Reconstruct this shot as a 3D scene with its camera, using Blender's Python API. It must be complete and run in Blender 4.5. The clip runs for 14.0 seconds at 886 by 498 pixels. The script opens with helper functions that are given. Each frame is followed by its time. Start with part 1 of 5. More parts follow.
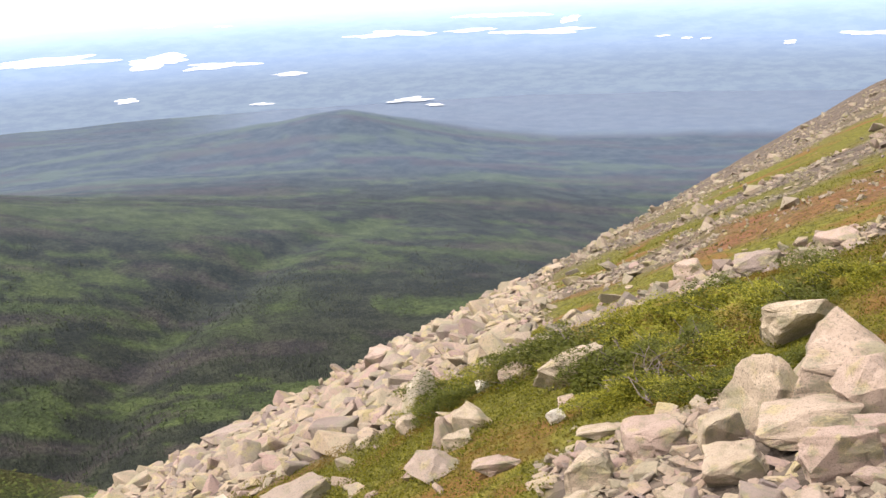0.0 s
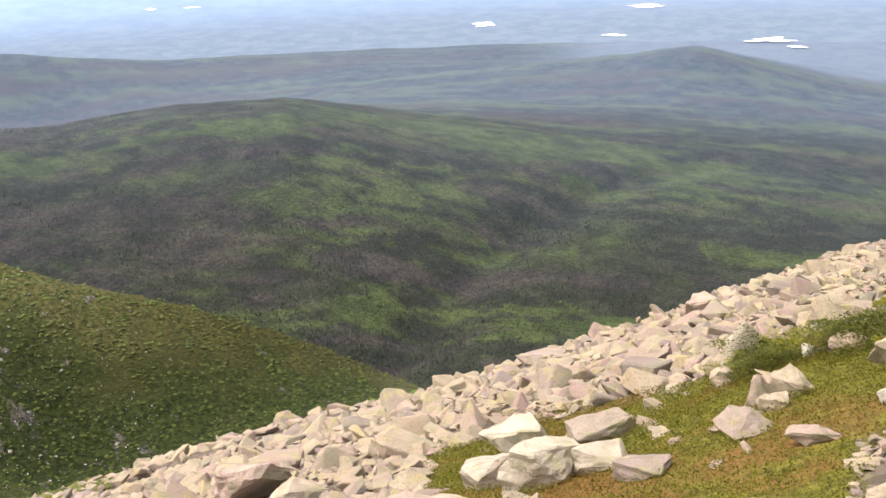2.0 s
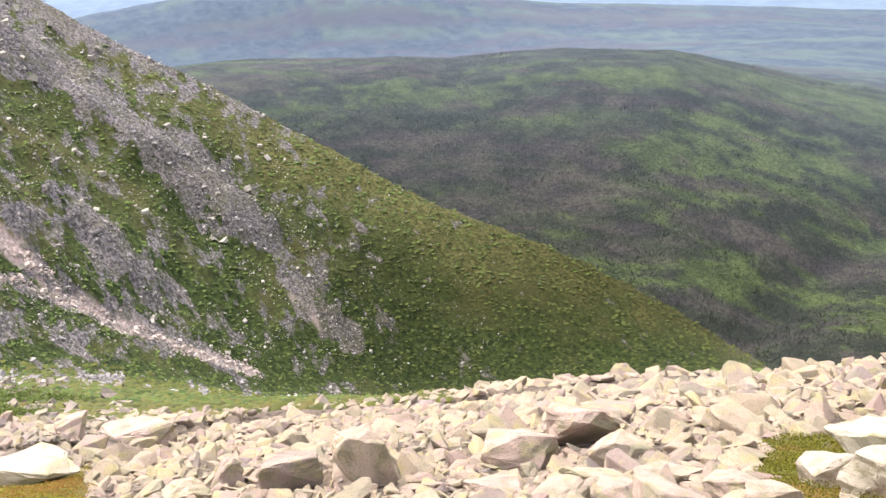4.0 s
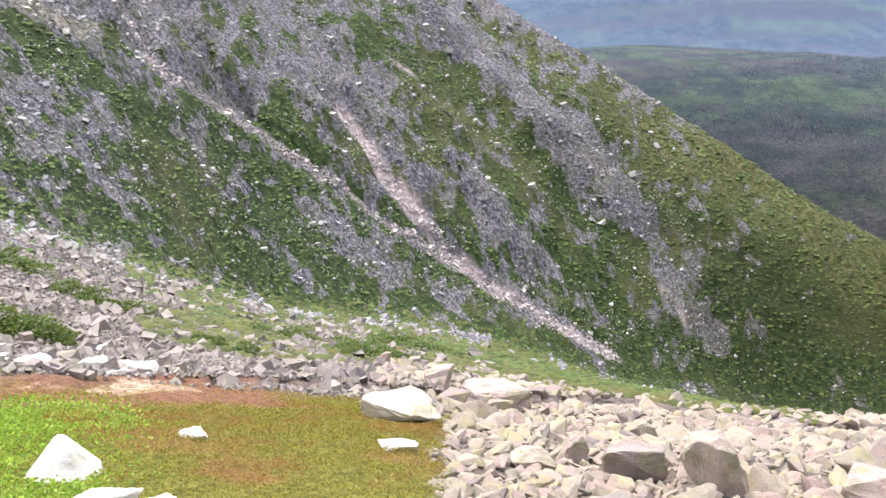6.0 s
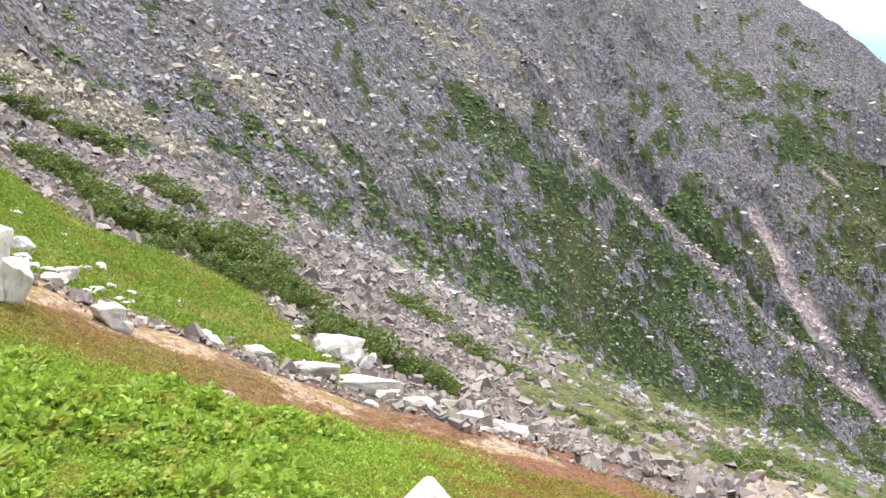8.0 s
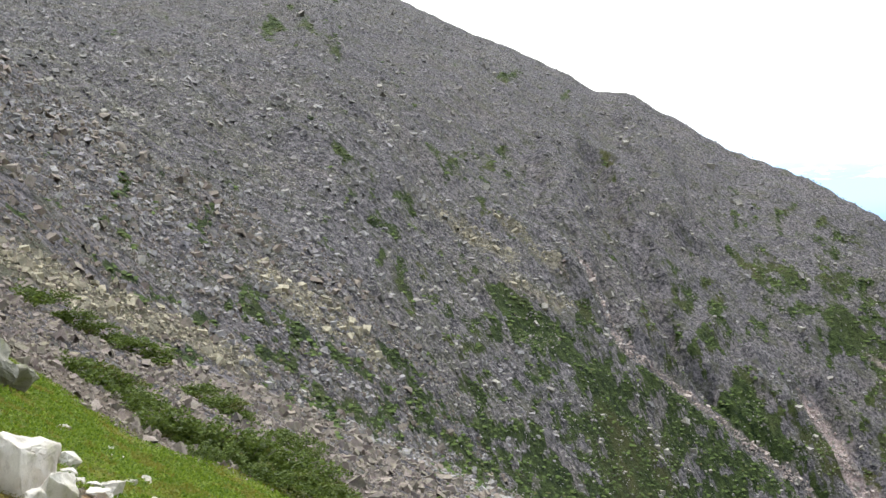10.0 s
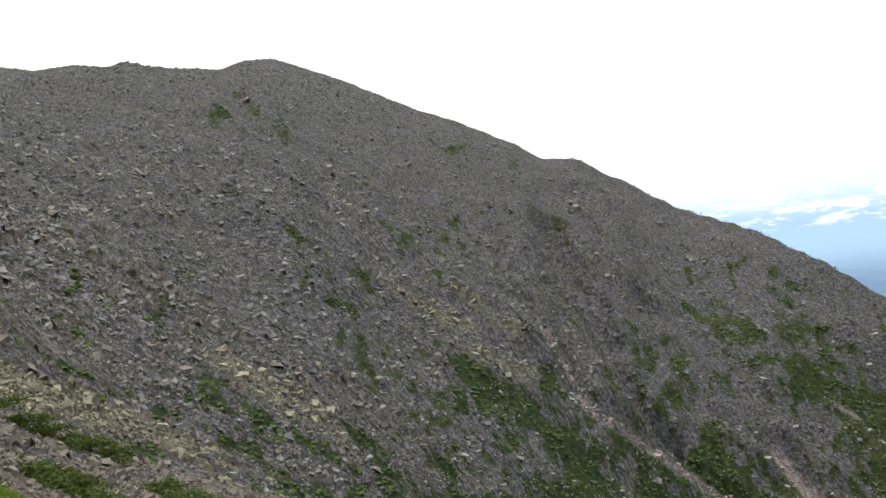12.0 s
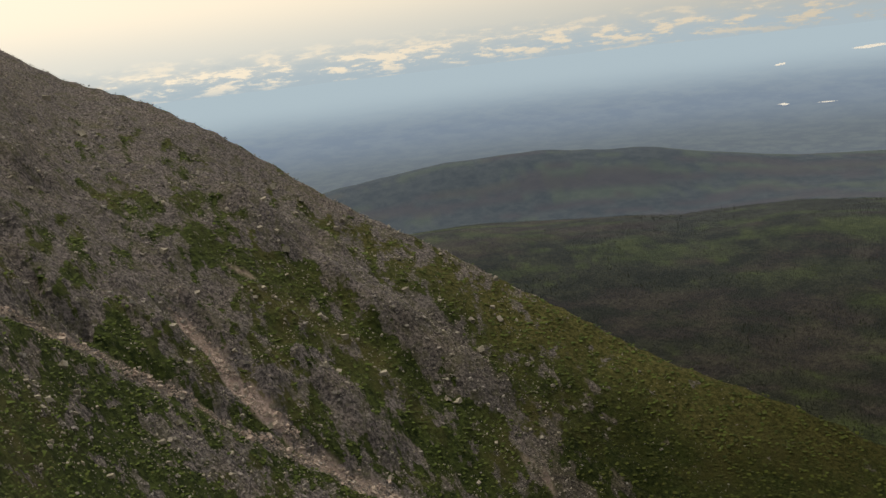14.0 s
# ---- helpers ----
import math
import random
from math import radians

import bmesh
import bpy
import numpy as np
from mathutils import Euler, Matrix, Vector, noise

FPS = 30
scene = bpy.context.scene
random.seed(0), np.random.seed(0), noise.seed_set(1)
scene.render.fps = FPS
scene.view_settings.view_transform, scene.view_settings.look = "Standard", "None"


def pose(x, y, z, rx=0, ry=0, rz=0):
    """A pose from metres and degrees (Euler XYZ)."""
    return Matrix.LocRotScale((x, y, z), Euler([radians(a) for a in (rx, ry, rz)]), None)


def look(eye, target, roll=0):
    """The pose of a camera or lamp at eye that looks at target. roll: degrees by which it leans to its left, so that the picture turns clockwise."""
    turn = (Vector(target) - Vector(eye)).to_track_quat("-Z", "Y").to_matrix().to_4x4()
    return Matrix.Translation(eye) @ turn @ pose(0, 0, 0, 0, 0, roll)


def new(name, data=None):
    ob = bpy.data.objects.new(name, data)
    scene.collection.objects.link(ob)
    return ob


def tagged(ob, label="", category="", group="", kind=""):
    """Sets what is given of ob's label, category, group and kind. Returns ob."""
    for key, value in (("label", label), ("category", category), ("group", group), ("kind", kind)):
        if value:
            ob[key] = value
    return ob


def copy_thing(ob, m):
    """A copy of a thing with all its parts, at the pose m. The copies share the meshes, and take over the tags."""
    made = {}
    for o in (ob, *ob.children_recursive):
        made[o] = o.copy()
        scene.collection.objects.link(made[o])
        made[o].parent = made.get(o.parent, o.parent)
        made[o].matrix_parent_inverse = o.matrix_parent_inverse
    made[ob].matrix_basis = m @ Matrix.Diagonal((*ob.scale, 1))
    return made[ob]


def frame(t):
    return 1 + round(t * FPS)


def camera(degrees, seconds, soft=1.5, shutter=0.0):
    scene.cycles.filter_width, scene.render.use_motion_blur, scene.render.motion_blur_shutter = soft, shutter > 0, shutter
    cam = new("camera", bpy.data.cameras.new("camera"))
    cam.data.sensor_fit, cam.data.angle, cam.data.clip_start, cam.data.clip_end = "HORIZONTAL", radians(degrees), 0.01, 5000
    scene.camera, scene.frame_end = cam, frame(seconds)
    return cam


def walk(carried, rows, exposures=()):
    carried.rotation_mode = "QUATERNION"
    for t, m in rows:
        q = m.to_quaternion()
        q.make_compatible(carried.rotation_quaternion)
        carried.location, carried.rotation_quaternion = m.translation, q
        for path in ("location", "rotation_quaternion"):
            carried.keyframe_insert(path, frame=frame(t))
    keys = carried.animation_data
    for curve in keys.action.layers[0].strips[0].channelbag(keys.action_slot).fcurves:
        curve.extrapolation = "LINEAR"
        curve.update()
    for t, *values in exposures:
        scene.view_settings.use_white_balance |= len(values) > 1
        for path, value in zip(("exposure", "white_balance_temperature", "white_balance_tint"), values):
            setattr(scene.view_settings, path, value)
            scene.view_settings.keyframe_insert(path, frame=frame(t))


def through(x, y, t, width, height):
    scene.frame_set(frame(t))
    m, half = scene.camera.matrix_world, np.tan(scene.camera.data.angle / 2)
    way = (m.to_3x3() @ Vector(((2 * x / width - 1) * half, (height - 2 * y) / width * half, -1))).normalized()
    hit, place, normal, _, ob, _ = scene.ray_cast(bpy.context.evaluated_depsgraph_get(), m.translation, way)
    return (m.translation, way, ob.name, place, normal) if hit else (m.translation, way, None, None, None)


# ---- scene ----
# The camera stands on a steep, convex slope and turns where it stands.
EYE = 1.9
cam = camera(48.0, 14.0, soft=1.5)
ROWS = [  # seconds, yaw (to the left), pitch, roll
    (0.0, -0.941, -17.215, 3.039), (0.5, 1.016, -17.774, 2.463), (1.0, 7.073, -18.52, 2.337),
    (1.5, 13.528, -18.954, 3.081), (2.0, 19.103, -20.071, 2.469), (2.5, 24.397, -20.53, 2.599),
    (3.0, 30.569, -20.561, 2.954), (3.2, 33.179, -20.735, 3.09), (5.3, 54.26, -22.514, 1.92),
    (5.5, 57.128, -21.92, 2.854), (6.0, 64.028, -22.011, 2.424), (6.5, 71.596, -22.657, 2.588),
    (7.0, 79.301, -21.819, 1.717), (7.5, 83.937, -18.51, 1.976), (8.0, 88.206, -16.351, 0.755),
    (8.2, 89.838, -14.974, 0.486), (10.3, 90.703, -3.654, 3.438), (10.5, 91.409, -3.015, 3.704),
    (11.0, 94.665, -0.398, 4.082), (11.5, 94.761, 0.596, 5.253), (12.0, 87.776, -0.637, 6.641),
    (12.5, 79.838, -2.26, 6.95), (13.0, 71.547, -5.305, 6.855), (13.5, 63.683, -8.898, 7.377),
    (14.0, 53.676, -11.968, 6.587),
]
EXPOSURES = [
    (0.0, 0.32, 6900, 17), (2.0, 0.48, 7000, 16), (3.0, 0.80, 7000, 15), (5.5, 0.84, 5950, 17), (7.0, 0.68, 6000, 16), (8.0, 0.70, 6050, 16), (8.6, 0.58, 6200, 14),
    (10.3, -0.12, 6200, 7), (11.0, -0.48, 6500, 5), (12.0, -0.62, 6400, 5), (12.5, -0.80, 6300, 6), (13.0, -1.24, 6500, 5), (13.5, -1.24, 7000, 6), (14.0, -1.22, 8300, 9),
]
walk(cam, [(t, pose(0, 0, EYE, 90 + pitch, roll, yaw)) for t, yaw, pitch, roll in ROWS], EXPOSURES)

# ---- light: a bright, broken overcast with a high, veiled sun ----
SUN_BEARING, SUN_HEIGHT = 98.0, 60.0
world = bpy.data.worlds.new("sky")
scene.world = world
world.use_nodes = True
wn, wl = world.node_tree.nodes, world.node_tree.links
wn.clear()
sky = wn.new("ShaderNodeTexSky")
sky.sky_type, sky.sun_disc = "NISHITA", False
sky.sun_elevation, sky.sun_rotation = radians(SUN_HEIGHT), radians(-SUN_BEARING)
sky.air_density, sky.dust_density = 1.0, 0.6
geo = wn.new("ShaderNodeTexCoord")
split = wn.new("ShaderNodeSeparateXYZ")
wl.new(geo.outputs["Generated"], split.inputs[0])
# long flat clouds: the direction is squeezed so that they lie along the horizon
squeeze = wn.new("ShaderNodeMapping")
squeeze.inputs["Scale"].default_value = (30, 30, 135)
wl.new(geo.outputs["Generated"], squeeze.inputs["Vector"])
puffs = wn.new("ShaderNodeTexNoise")
puffs.inputs["Scale"].default_value, puffs.inputs["Detail"].default_value, puffs.inputs["Roughness"].default_value = 1.0, 9, 0.66
wl.new(squeeze.outputs[0], puffs.inputs["Vector"])


def wmath(op, a, b):
    node = wn.new("ShaderNodeMath")
    node.operation = op
    for slot, v in zip(node.inputs, (a, b)):
        if isinstance(v, (int, float)):
            slot.default_value = v
        else:
            wl.new(v, slot)
    return node.outputs[0]


def wramp(value, lo, hi):
    node = wn.new("ShaderNodeMapRange")
    node.interpolation_type = "SMOOTHSTEP"
    wl.new(value, node.inputs["Value"])
    if lo > hi:
        lo, hi = hi, lo
        node.inputs["To Min"].default_value, node.inputs["To Max"].default_value = 1, 0
    node.inputs["From Min"].default_value, node.inputs["From Max"].default_value = lo, hi
    return node.outputs["Result"]


high = split.outputs["Z"]
band = wmath("MULTIPLY", wramp(high, -0.040, -0.018), wmath("SUBTRACT", 1.0, wramp(high, -0.008, 0.016)))
small = wmath("MULTIPLY", wramp(wmath("ADD", puffs.outputs["Fac"], wmath("MULTIPLY", band, 0.06)), 0.52, 0.66), band)
sheet = wramp(wmath("ADD", high, wmath("MULTIPLY", wmath("SUBTRACT", puffs.outputs["Fac"], 0.5), 0.035)), -0.030, 0.012)
veil = wmath("MAXIMUM", small, wmath("MULTIPLY", sheet, wmath("SUBTRACT", 1.0, wmath("MULTIPLY", wramp(high, 0.3, 0.75), 0.55))))   # broken overhead
cloud = wn.new("ShaderNodeBackground")
tone = wn.new("ShaderNodeMix")
tone.data_type = "RGBA"
wl.new(wmath("MAXIMUM", small, wramp(high, 0.0, 0.06)), tone.inputs["Factor"])
tone.inputs["A"].default_value, tone.inputs["B"].default_value = (0.74, 0.82, 0.90, 1), (1.0, 0.98, 0.94, 1)
wl.new(tone.outputs["Result"], cloud.inputs["Color"])
# the cloud is brightest round the veiled sun
towards = wn.new("ShaderNodeVectorMath")
towards.operation = "DOT_PRODUCT"
wl.new(geo.outputs["Generated"], towards.inputs[0])
_b, _h = radians(SUN_BEARING), radians(SUN_HEIGHT)
towards.inputs[1].default_value = (-math.sin(_b) * math.cos(_h), math.cos(_b) * math.cos(_h), math.sin(_h))
wl.new(wmath("ADD", wmath("MULTIPLY", wramp(towards.outputs["Value"], -0.3, 0.85), 2.25), 0.46), cloud.inputs["Strength"])
clear = wn.new("ShaderNodeBackground")
thin = wn.new("ShaderNodeMix")
thin.data_type = "RGBA"
wl.new(wramp(high, 0.06, 0.01), thin.inputs["Factor"])
wl.new(sky.outputs[0], thin.inputs["A"])
thin.inputs["B"].default_value = (2.85, 3.9, 5.2, 1)   # air over the lowland
wl.new(thin.outputs["Result"], clear.inputs["Color"])
lift = wn.new("ShaderNodeCombineXYZ")
wl.new(split.outputs["X"], lift.inputs[0])
wl.new(split.outputs["Y"], lift.inputs[1])
wl.new(wmath("MAXIMUM", split.outputs["Z"], 0.4), lift.inputs[2])
wl.new(lift.outputs[0], sky.inputs["Vector"])
clear.inputs["Strength"].default_value = 0.30
blend = wn.new("ShaderNodeMixShader")
wl.new(veil, blend.inputs[0])
wl.new(clear.outputs[0], blend.inputs[1])
wl.new(cloud.outputs[0], blend.inputs[2])
wl.new(blend.outputs[0], wn.new("ShaderNodeOutputWorld").inputs["Surface"])

sun = new("sun", bpy.data.lights.new("sun", "SUN"))
sun.data.energy, sun.data.angle, sun.data.color = 3.5, radians(3), (1.0, 0.93, 0.84)
sun.matrix_world = look((-300 * math.sin(_b) * math.cos(_h), 300 * math.cos(_b) * math.cos(_h), 300 * math.sin(_h)), (0, 0, 0))

# ---- materials ----
class Nodes:
    """A short way to write a node material."""

    def __init__(self, name):
        self.mat = bpy.data.materials.new(name)
        self.mat.use_nodes = True
        self.tree = self.mat.node_tree
        self.tree.nodes.clear()
        self.out = self.add("ShaderNodeOutputMaterial")
        self.shader = self.add("ShaderNodeBsdfPrincipled")
        self.join(self.shader.outputs[0], self.out.inputs["Surface"])
        self.place = self.add("ShaderNodeTexCoord").outputs["Object"]

    def add(self, kind):
        return self.tree.nodes.new(kind)

    def join(self, a, b):
        self.tree.links.new(a, b)

    def put(self, slot, v):
        if isinstance(v, bpy.types.NodeSocket):
            self.join(v, slot)
        elif isinstance(v, tuple) and len(v) == 3 and slot.type == "RGBA":
            slot.default_value = (*v, 1)
        else:
            slot.default_value = v

    def noise(self, scale, detail=4, rough=0.55, vector=None, output="Fac"):
        n = self.add("ShaderNodeTexNoise")
        n.inputs["Scale"].default_value, n.inputs["Detail"].default_value, n.inputs["Roughness"].default_value = scale, detail, rough
        self.join(vector or self.place, n.inputs["Vector"])
        return n.outputs[output]

    def cells(self, scale, output="Color", vector=None):
        n = self.add("ShaderNodeTexVoronoi")
        n.inputs["Scale"].default_value = scale
        self.join(vector or self.place, n.inputs["Vector"])
        return n.outputs[output]

    def ramp(self, v, lo, hi, a=0.0, b=1.0):
        n = self.add("ShaderNodeMapRange")
        n.interpolation_type = "SMOOTHSTEP"
        for slot, val in zip(("Value", "From Min", "From Max", "To Min", "To Max"), (v, lo, hi, a, b)):
            self.put(n.inputs[slot], val)
        return n.outputs["Result"]

    def mix(self, f, a, b, kind="MIX"):
        n = self.add("ShaderNodeMix")
        n.data_type, n.blend_type = "RGBA", kind
        for slot, val in zip((n.inputs["Factor"], n.inputs[6], n.inputs[7]), (f, a, b)):
            self.put(slot, val)
        return n.outputs[2]

    def math(self, op, a, b=0.0):
        n = self.add("ShaderNodeMath")
        n.operation = op
        self.put(n.inputs[0], a)
        self.put(n.inputs[1], b)
        return n.outputs[0]

    def attr(self, name):
        n = self.add("ShaderNodeAttribute")
        n.attribute_name = name
        return n.outputs["Fac"]

    def stretch(self, scale):
        n = self.add("ShaderNodeMapping")
        n.inputs["Scale"].default_value = scale
        self.join(self.place, n.inputs["Vector"])
        return n.outputs[0]

    def done(self, colour, rough=0.9, bump=None, depth=0.02, strength=0.6, spec=0.25):
        self.put(self.shader.inputs["Base Color"], colour)
        self.put(self.shader.inputs["Roughness"], rough)
        self.shader.inputs["Specular IOR Level"].default_value = spec
        if bump is not None:
            n = self.add("ShaderNodeBump")
            n.inputs["Strength"].default_value, n.inputs["Distance"].default_value = strength, depth
            self.join(bump, n.inputs["Height"])
            self.join(n.outputs[0], self.shader.inputs["Normal"])
        return self.mat


def granite(name, pale, pink, grey, lichen, islands, grown=1.0, broad=0.0):
    """Weathered granite with crusts of lichen; each stone has its own tint."""
    m = Nodes(name)
    if islands:
        chance = m.add("ShaderNodeNewGeometry").outputs["Random Per Island"]
    else:
        chance = m.add("ShaderNodeObjectInfo").outputs["Random"]
    base = m.mix(m.ramp(chance, 0.25, 1.0), pale, pink)
    base = m.mix(m.ramp(m.math("FRACT", m.math("MULTIPLY", chance, 7.31)), 0.60, 1.0), base, grey)
    base = m.mix(m.ramp(m.noise(1.7, 5), 0.35, 0.7, 0.0, 0.5), base, m.mix(1.0, base, (0.72, 0.66, 0.62), "MULTIPLY"))
    base = m.mix(m.ramp(m.noise(3.1, 6, 0.65), 0.5, 0.64, 0.0, 0.7), base, lichen)
    if broad:
        base = m.mix(m.ramp(m.noise(0.022, 5, 0.6), 0.46, 0.66, 0.0, broad), base, m.mix(1.0, base, (1.10, 1.08, 0.90), "MULTIPLY"))
        base = m.mix(m.ramp(m.noise(0.05, 6, 0.7), 0.48, 0.64, 0.0, broad), base, m.mix(1.0, base, (0.60, 0.62, 0.64), "MULTIPLY"))
    speck = m.noise(42, 5, 0.8)
    base = m.mix(m.ramp(speck, 0.52, 0.62, 0.0, 0.62 * grown), base, (0.12, 0.11, 0.09))
    crust = m.ramp(m.math("ADD", m.noise(2.3, 3), m.math("MULTIPLY", m.noise(48, 4, 0.7), 0.5)), 0.74, 0.86, 0.0, 0.55 * grown)
    base = m.mix(crust, base, m.mix(m.noise(19, 4), (0.13, 0.125, 0.085), (0.30, 0.29, 0.19)))
    base = m.mix(m.ramp(m.noise(5.5, 7, 0.75), 0.54, 0.66, 0.0, 0.35), base, m.mix(1.0, base, (0.5, 0.47, 0.45), "MULTIPLY"))
    grain = m.math("ADD", m.noise(46, 5, 0.75), m.math("MULTIPLY", m.noise(9, 4, 0.6), 1.2))
    return m.done(base, 0.9, grain, 0.03, 0.7)


TAN, PINK, DULL, CRUST = (0.375, 0.305, 0.22), (0.325, 0.235, 0.20), (0.23, 0.185, 0.165), (0.36, 0.31, 0.14)
ROCK = granite("weathered_granite", (0.47, 0.39, 0.285), (0.43, 0.325, 0.27), (0.31, 0.25, 0.215), (0.43, 0.375, 0.19), False, 1.2)
WHITE = granite("bleached_granite", (0.80, 0.76, 0.67), (0.74, 0.69, 0.60), (0.60, 0.56, 0.48), (0.60, 0.57, 0.40), False, 0.25)
CREAM = granite("cream_granite", (0.50, 0.445, 0.345), (0.46, 0.395, 0.32), (0.38, 0.325, 0.27), (0.45, 0.41, 0.22), False, 0.6)
ROCKS = granite("weathered_granite_scree", TAN, PINK, DULL, CRUST, True)
GREYROCK = granite("grey_talus", (0.405, 0.395, 0.40), (0.35, 0.325, 0.35), (0.20, 0.192, 0.215), (0.38, 0.37, 0.28), True, 1.0, 0.8)
SLIDEROCK = granite("pink_slide_granite", (0.58, 0.49, 0.45), (0.52, 0.41, 0.38), (0.36, 0.31, 0.30), (0.5, 0.46, 0.40), True)
PALEROCK = granite("pale_face_granite", (0.44, 0.42, 0.37), (0.36, 0.335, 0.32), (0.24, 0.225, 0.225), (0.36, 0.35, 0.24), True)
STRAWROCK = granite("straw_granite", (0.54, 0.49, 0.36), (0.45, 0.40, 0.30), (0.27, 0.245, 0.19), (0.46, 0.43, 0.25), True)
GREYBLOCK = granite("grey_granite", (0.40, 0.385, 0.30), (0.34, 0.325, 0.265), (0.25, 0.24, 0.205), (0.34, 0.35, 0.18), False, 1.0)
SIDEROCK = granite("brownish_scree", (0.30, 0.25, 0.185), (0.24, 0.185, 0.15), (0.16, 0.135, 0.115), (0.25, 0.235, 0.09), True)
BROWNROCK = granite("brown_scree", (0.34, 0.29, 0.25), (0.26, 0.205, 0.185), (0.145, 0.122, 0.115), (0.32, 0.29, 0.18), True)


def leafage(name, dark, light, rust, rusty=0.15, through=0.35, rough=0.55):
    """Leaves that let some light through."""
    m = Nodes(name)
    chance = m.add("ShaderNodeNewGeometry").outputs["Random Per Island"]
    c = m.mix(chance, dark, light)
    c = m.mix(m.ramp(m.noise(0.9, 5, 0.6), 0.60 - rusty, 0.68 - rusty), c, m.mix(chance, rust, m.mix(0.4, rust, light)))
    # leaves multiplied darker where this share is high
    c = m.mix(m.attr("dense"), c, m.mix(1.0, c, (0.68, 0.60, 0.50), "MULTIPLY"))
    m.done(c, rough, spec=0.2)
    glow = m.add("ShaderNodeBsdfTranslucent")
    m.put(glow.inputs["Color"], c)
    both = m.add("ShaderNodeMixShader")
    both.inputs[0].default_value = through
    m.join(m.shader.outputs[0], both.inputs[1])
    m.join(glow.outputs[0], both.inputs[2])
    m.join(both.outputs[0], m.out.inputs["Surface"])
    return m.mat


HEATH_LEAF = leafage("heath_leaves", (0.13, 0.115, 0.012), (0.29, 0.245, 0.03), (0.24, 0.115, 0.03), 0.10)
MOSS_LEAF = leafage("moss_leaves", (0.055, 0.062, 0.005), (0.18, 0.17, 0.014), (0.14, 0.08, 0.016), 0.06)
BUSH_LEAF = leafage("bilberry_leaves", (0.13, 0.23, 0.02), (0.33, 0.44, 0.045), (0.27, 0.25, 0.04), 0.05)
LAWN_LEAF = leafage("lawn_leaves", (0.085, 0.145, 0.012), (0.23, 0.31, 0.03), (0.20, 0.18, 0.03), 0.08)
SPRUCE_LEAF = leafage("dwarf_spruce_needles", (0.09, 0.10, 0.012), (0.31, 0.30, 0.03), (0.24, 0.17, 0.05), 0.06)
GULLY_LEAF = leafage("gully_leaves", (0.05, 0.062, 0.009), (0.13, 0.142, 0.02), (0.14, 0.115, 0.03), 0.05)
DARK_LEAF = leafage("shaded_spruce_needles", (0.05, 0.078, 0.014), (0.15, 0.20, 0.034), (0.13, 0.12, 0.035), 0.04)
BRUSH_LEAF = leafage("face_brush_leaves", (0.028, 0.050, 0.012), (0.10, 0.145, 0.034), (0.10, 0.095, 0.036), 0.05, 0.1, 0.9)
TWIG = Nodes("grey_twigs")
TWIG = TWIG.done(TWIG.mix(TWIG.noise(9), (0.10, 0.08, 0.07), (0.24, 0.20, 0.185)), 0.9)


def forest_leaf():
    m = Nodes("forest_crowns")
    chance = m.add("ShaderNodeNewGeometry").outputs["Random Per Island"]
    spruce = m.mix(chance, (0.044, 0.053, 0.042), (0.066, 0.077, 0.058))
    birch = m.mix(chance, (0.046, 0.066, 0.028), (0.072, 0.096, 0.040))
    c = m.mix(m.attr("leafy"), spruce, birch)
    c = m.mix(m.attr("dead"), c, (0.092, 0.083, 0.081))
    # crowns multiplied slightly darker by region
    c = m.mix(m.attr("dense"), c, m.mix(1.0, c, (0.88, 0.88, 0.86), "MULTIPLY"))
    # distance haze painted in: far crowns turn blue-grey
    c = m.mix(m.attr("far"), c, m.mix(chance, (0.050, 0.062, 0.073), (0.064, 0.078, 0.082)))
    return m.done(c, 0.95, spec=0.1)


FOREST = forest_leaf()


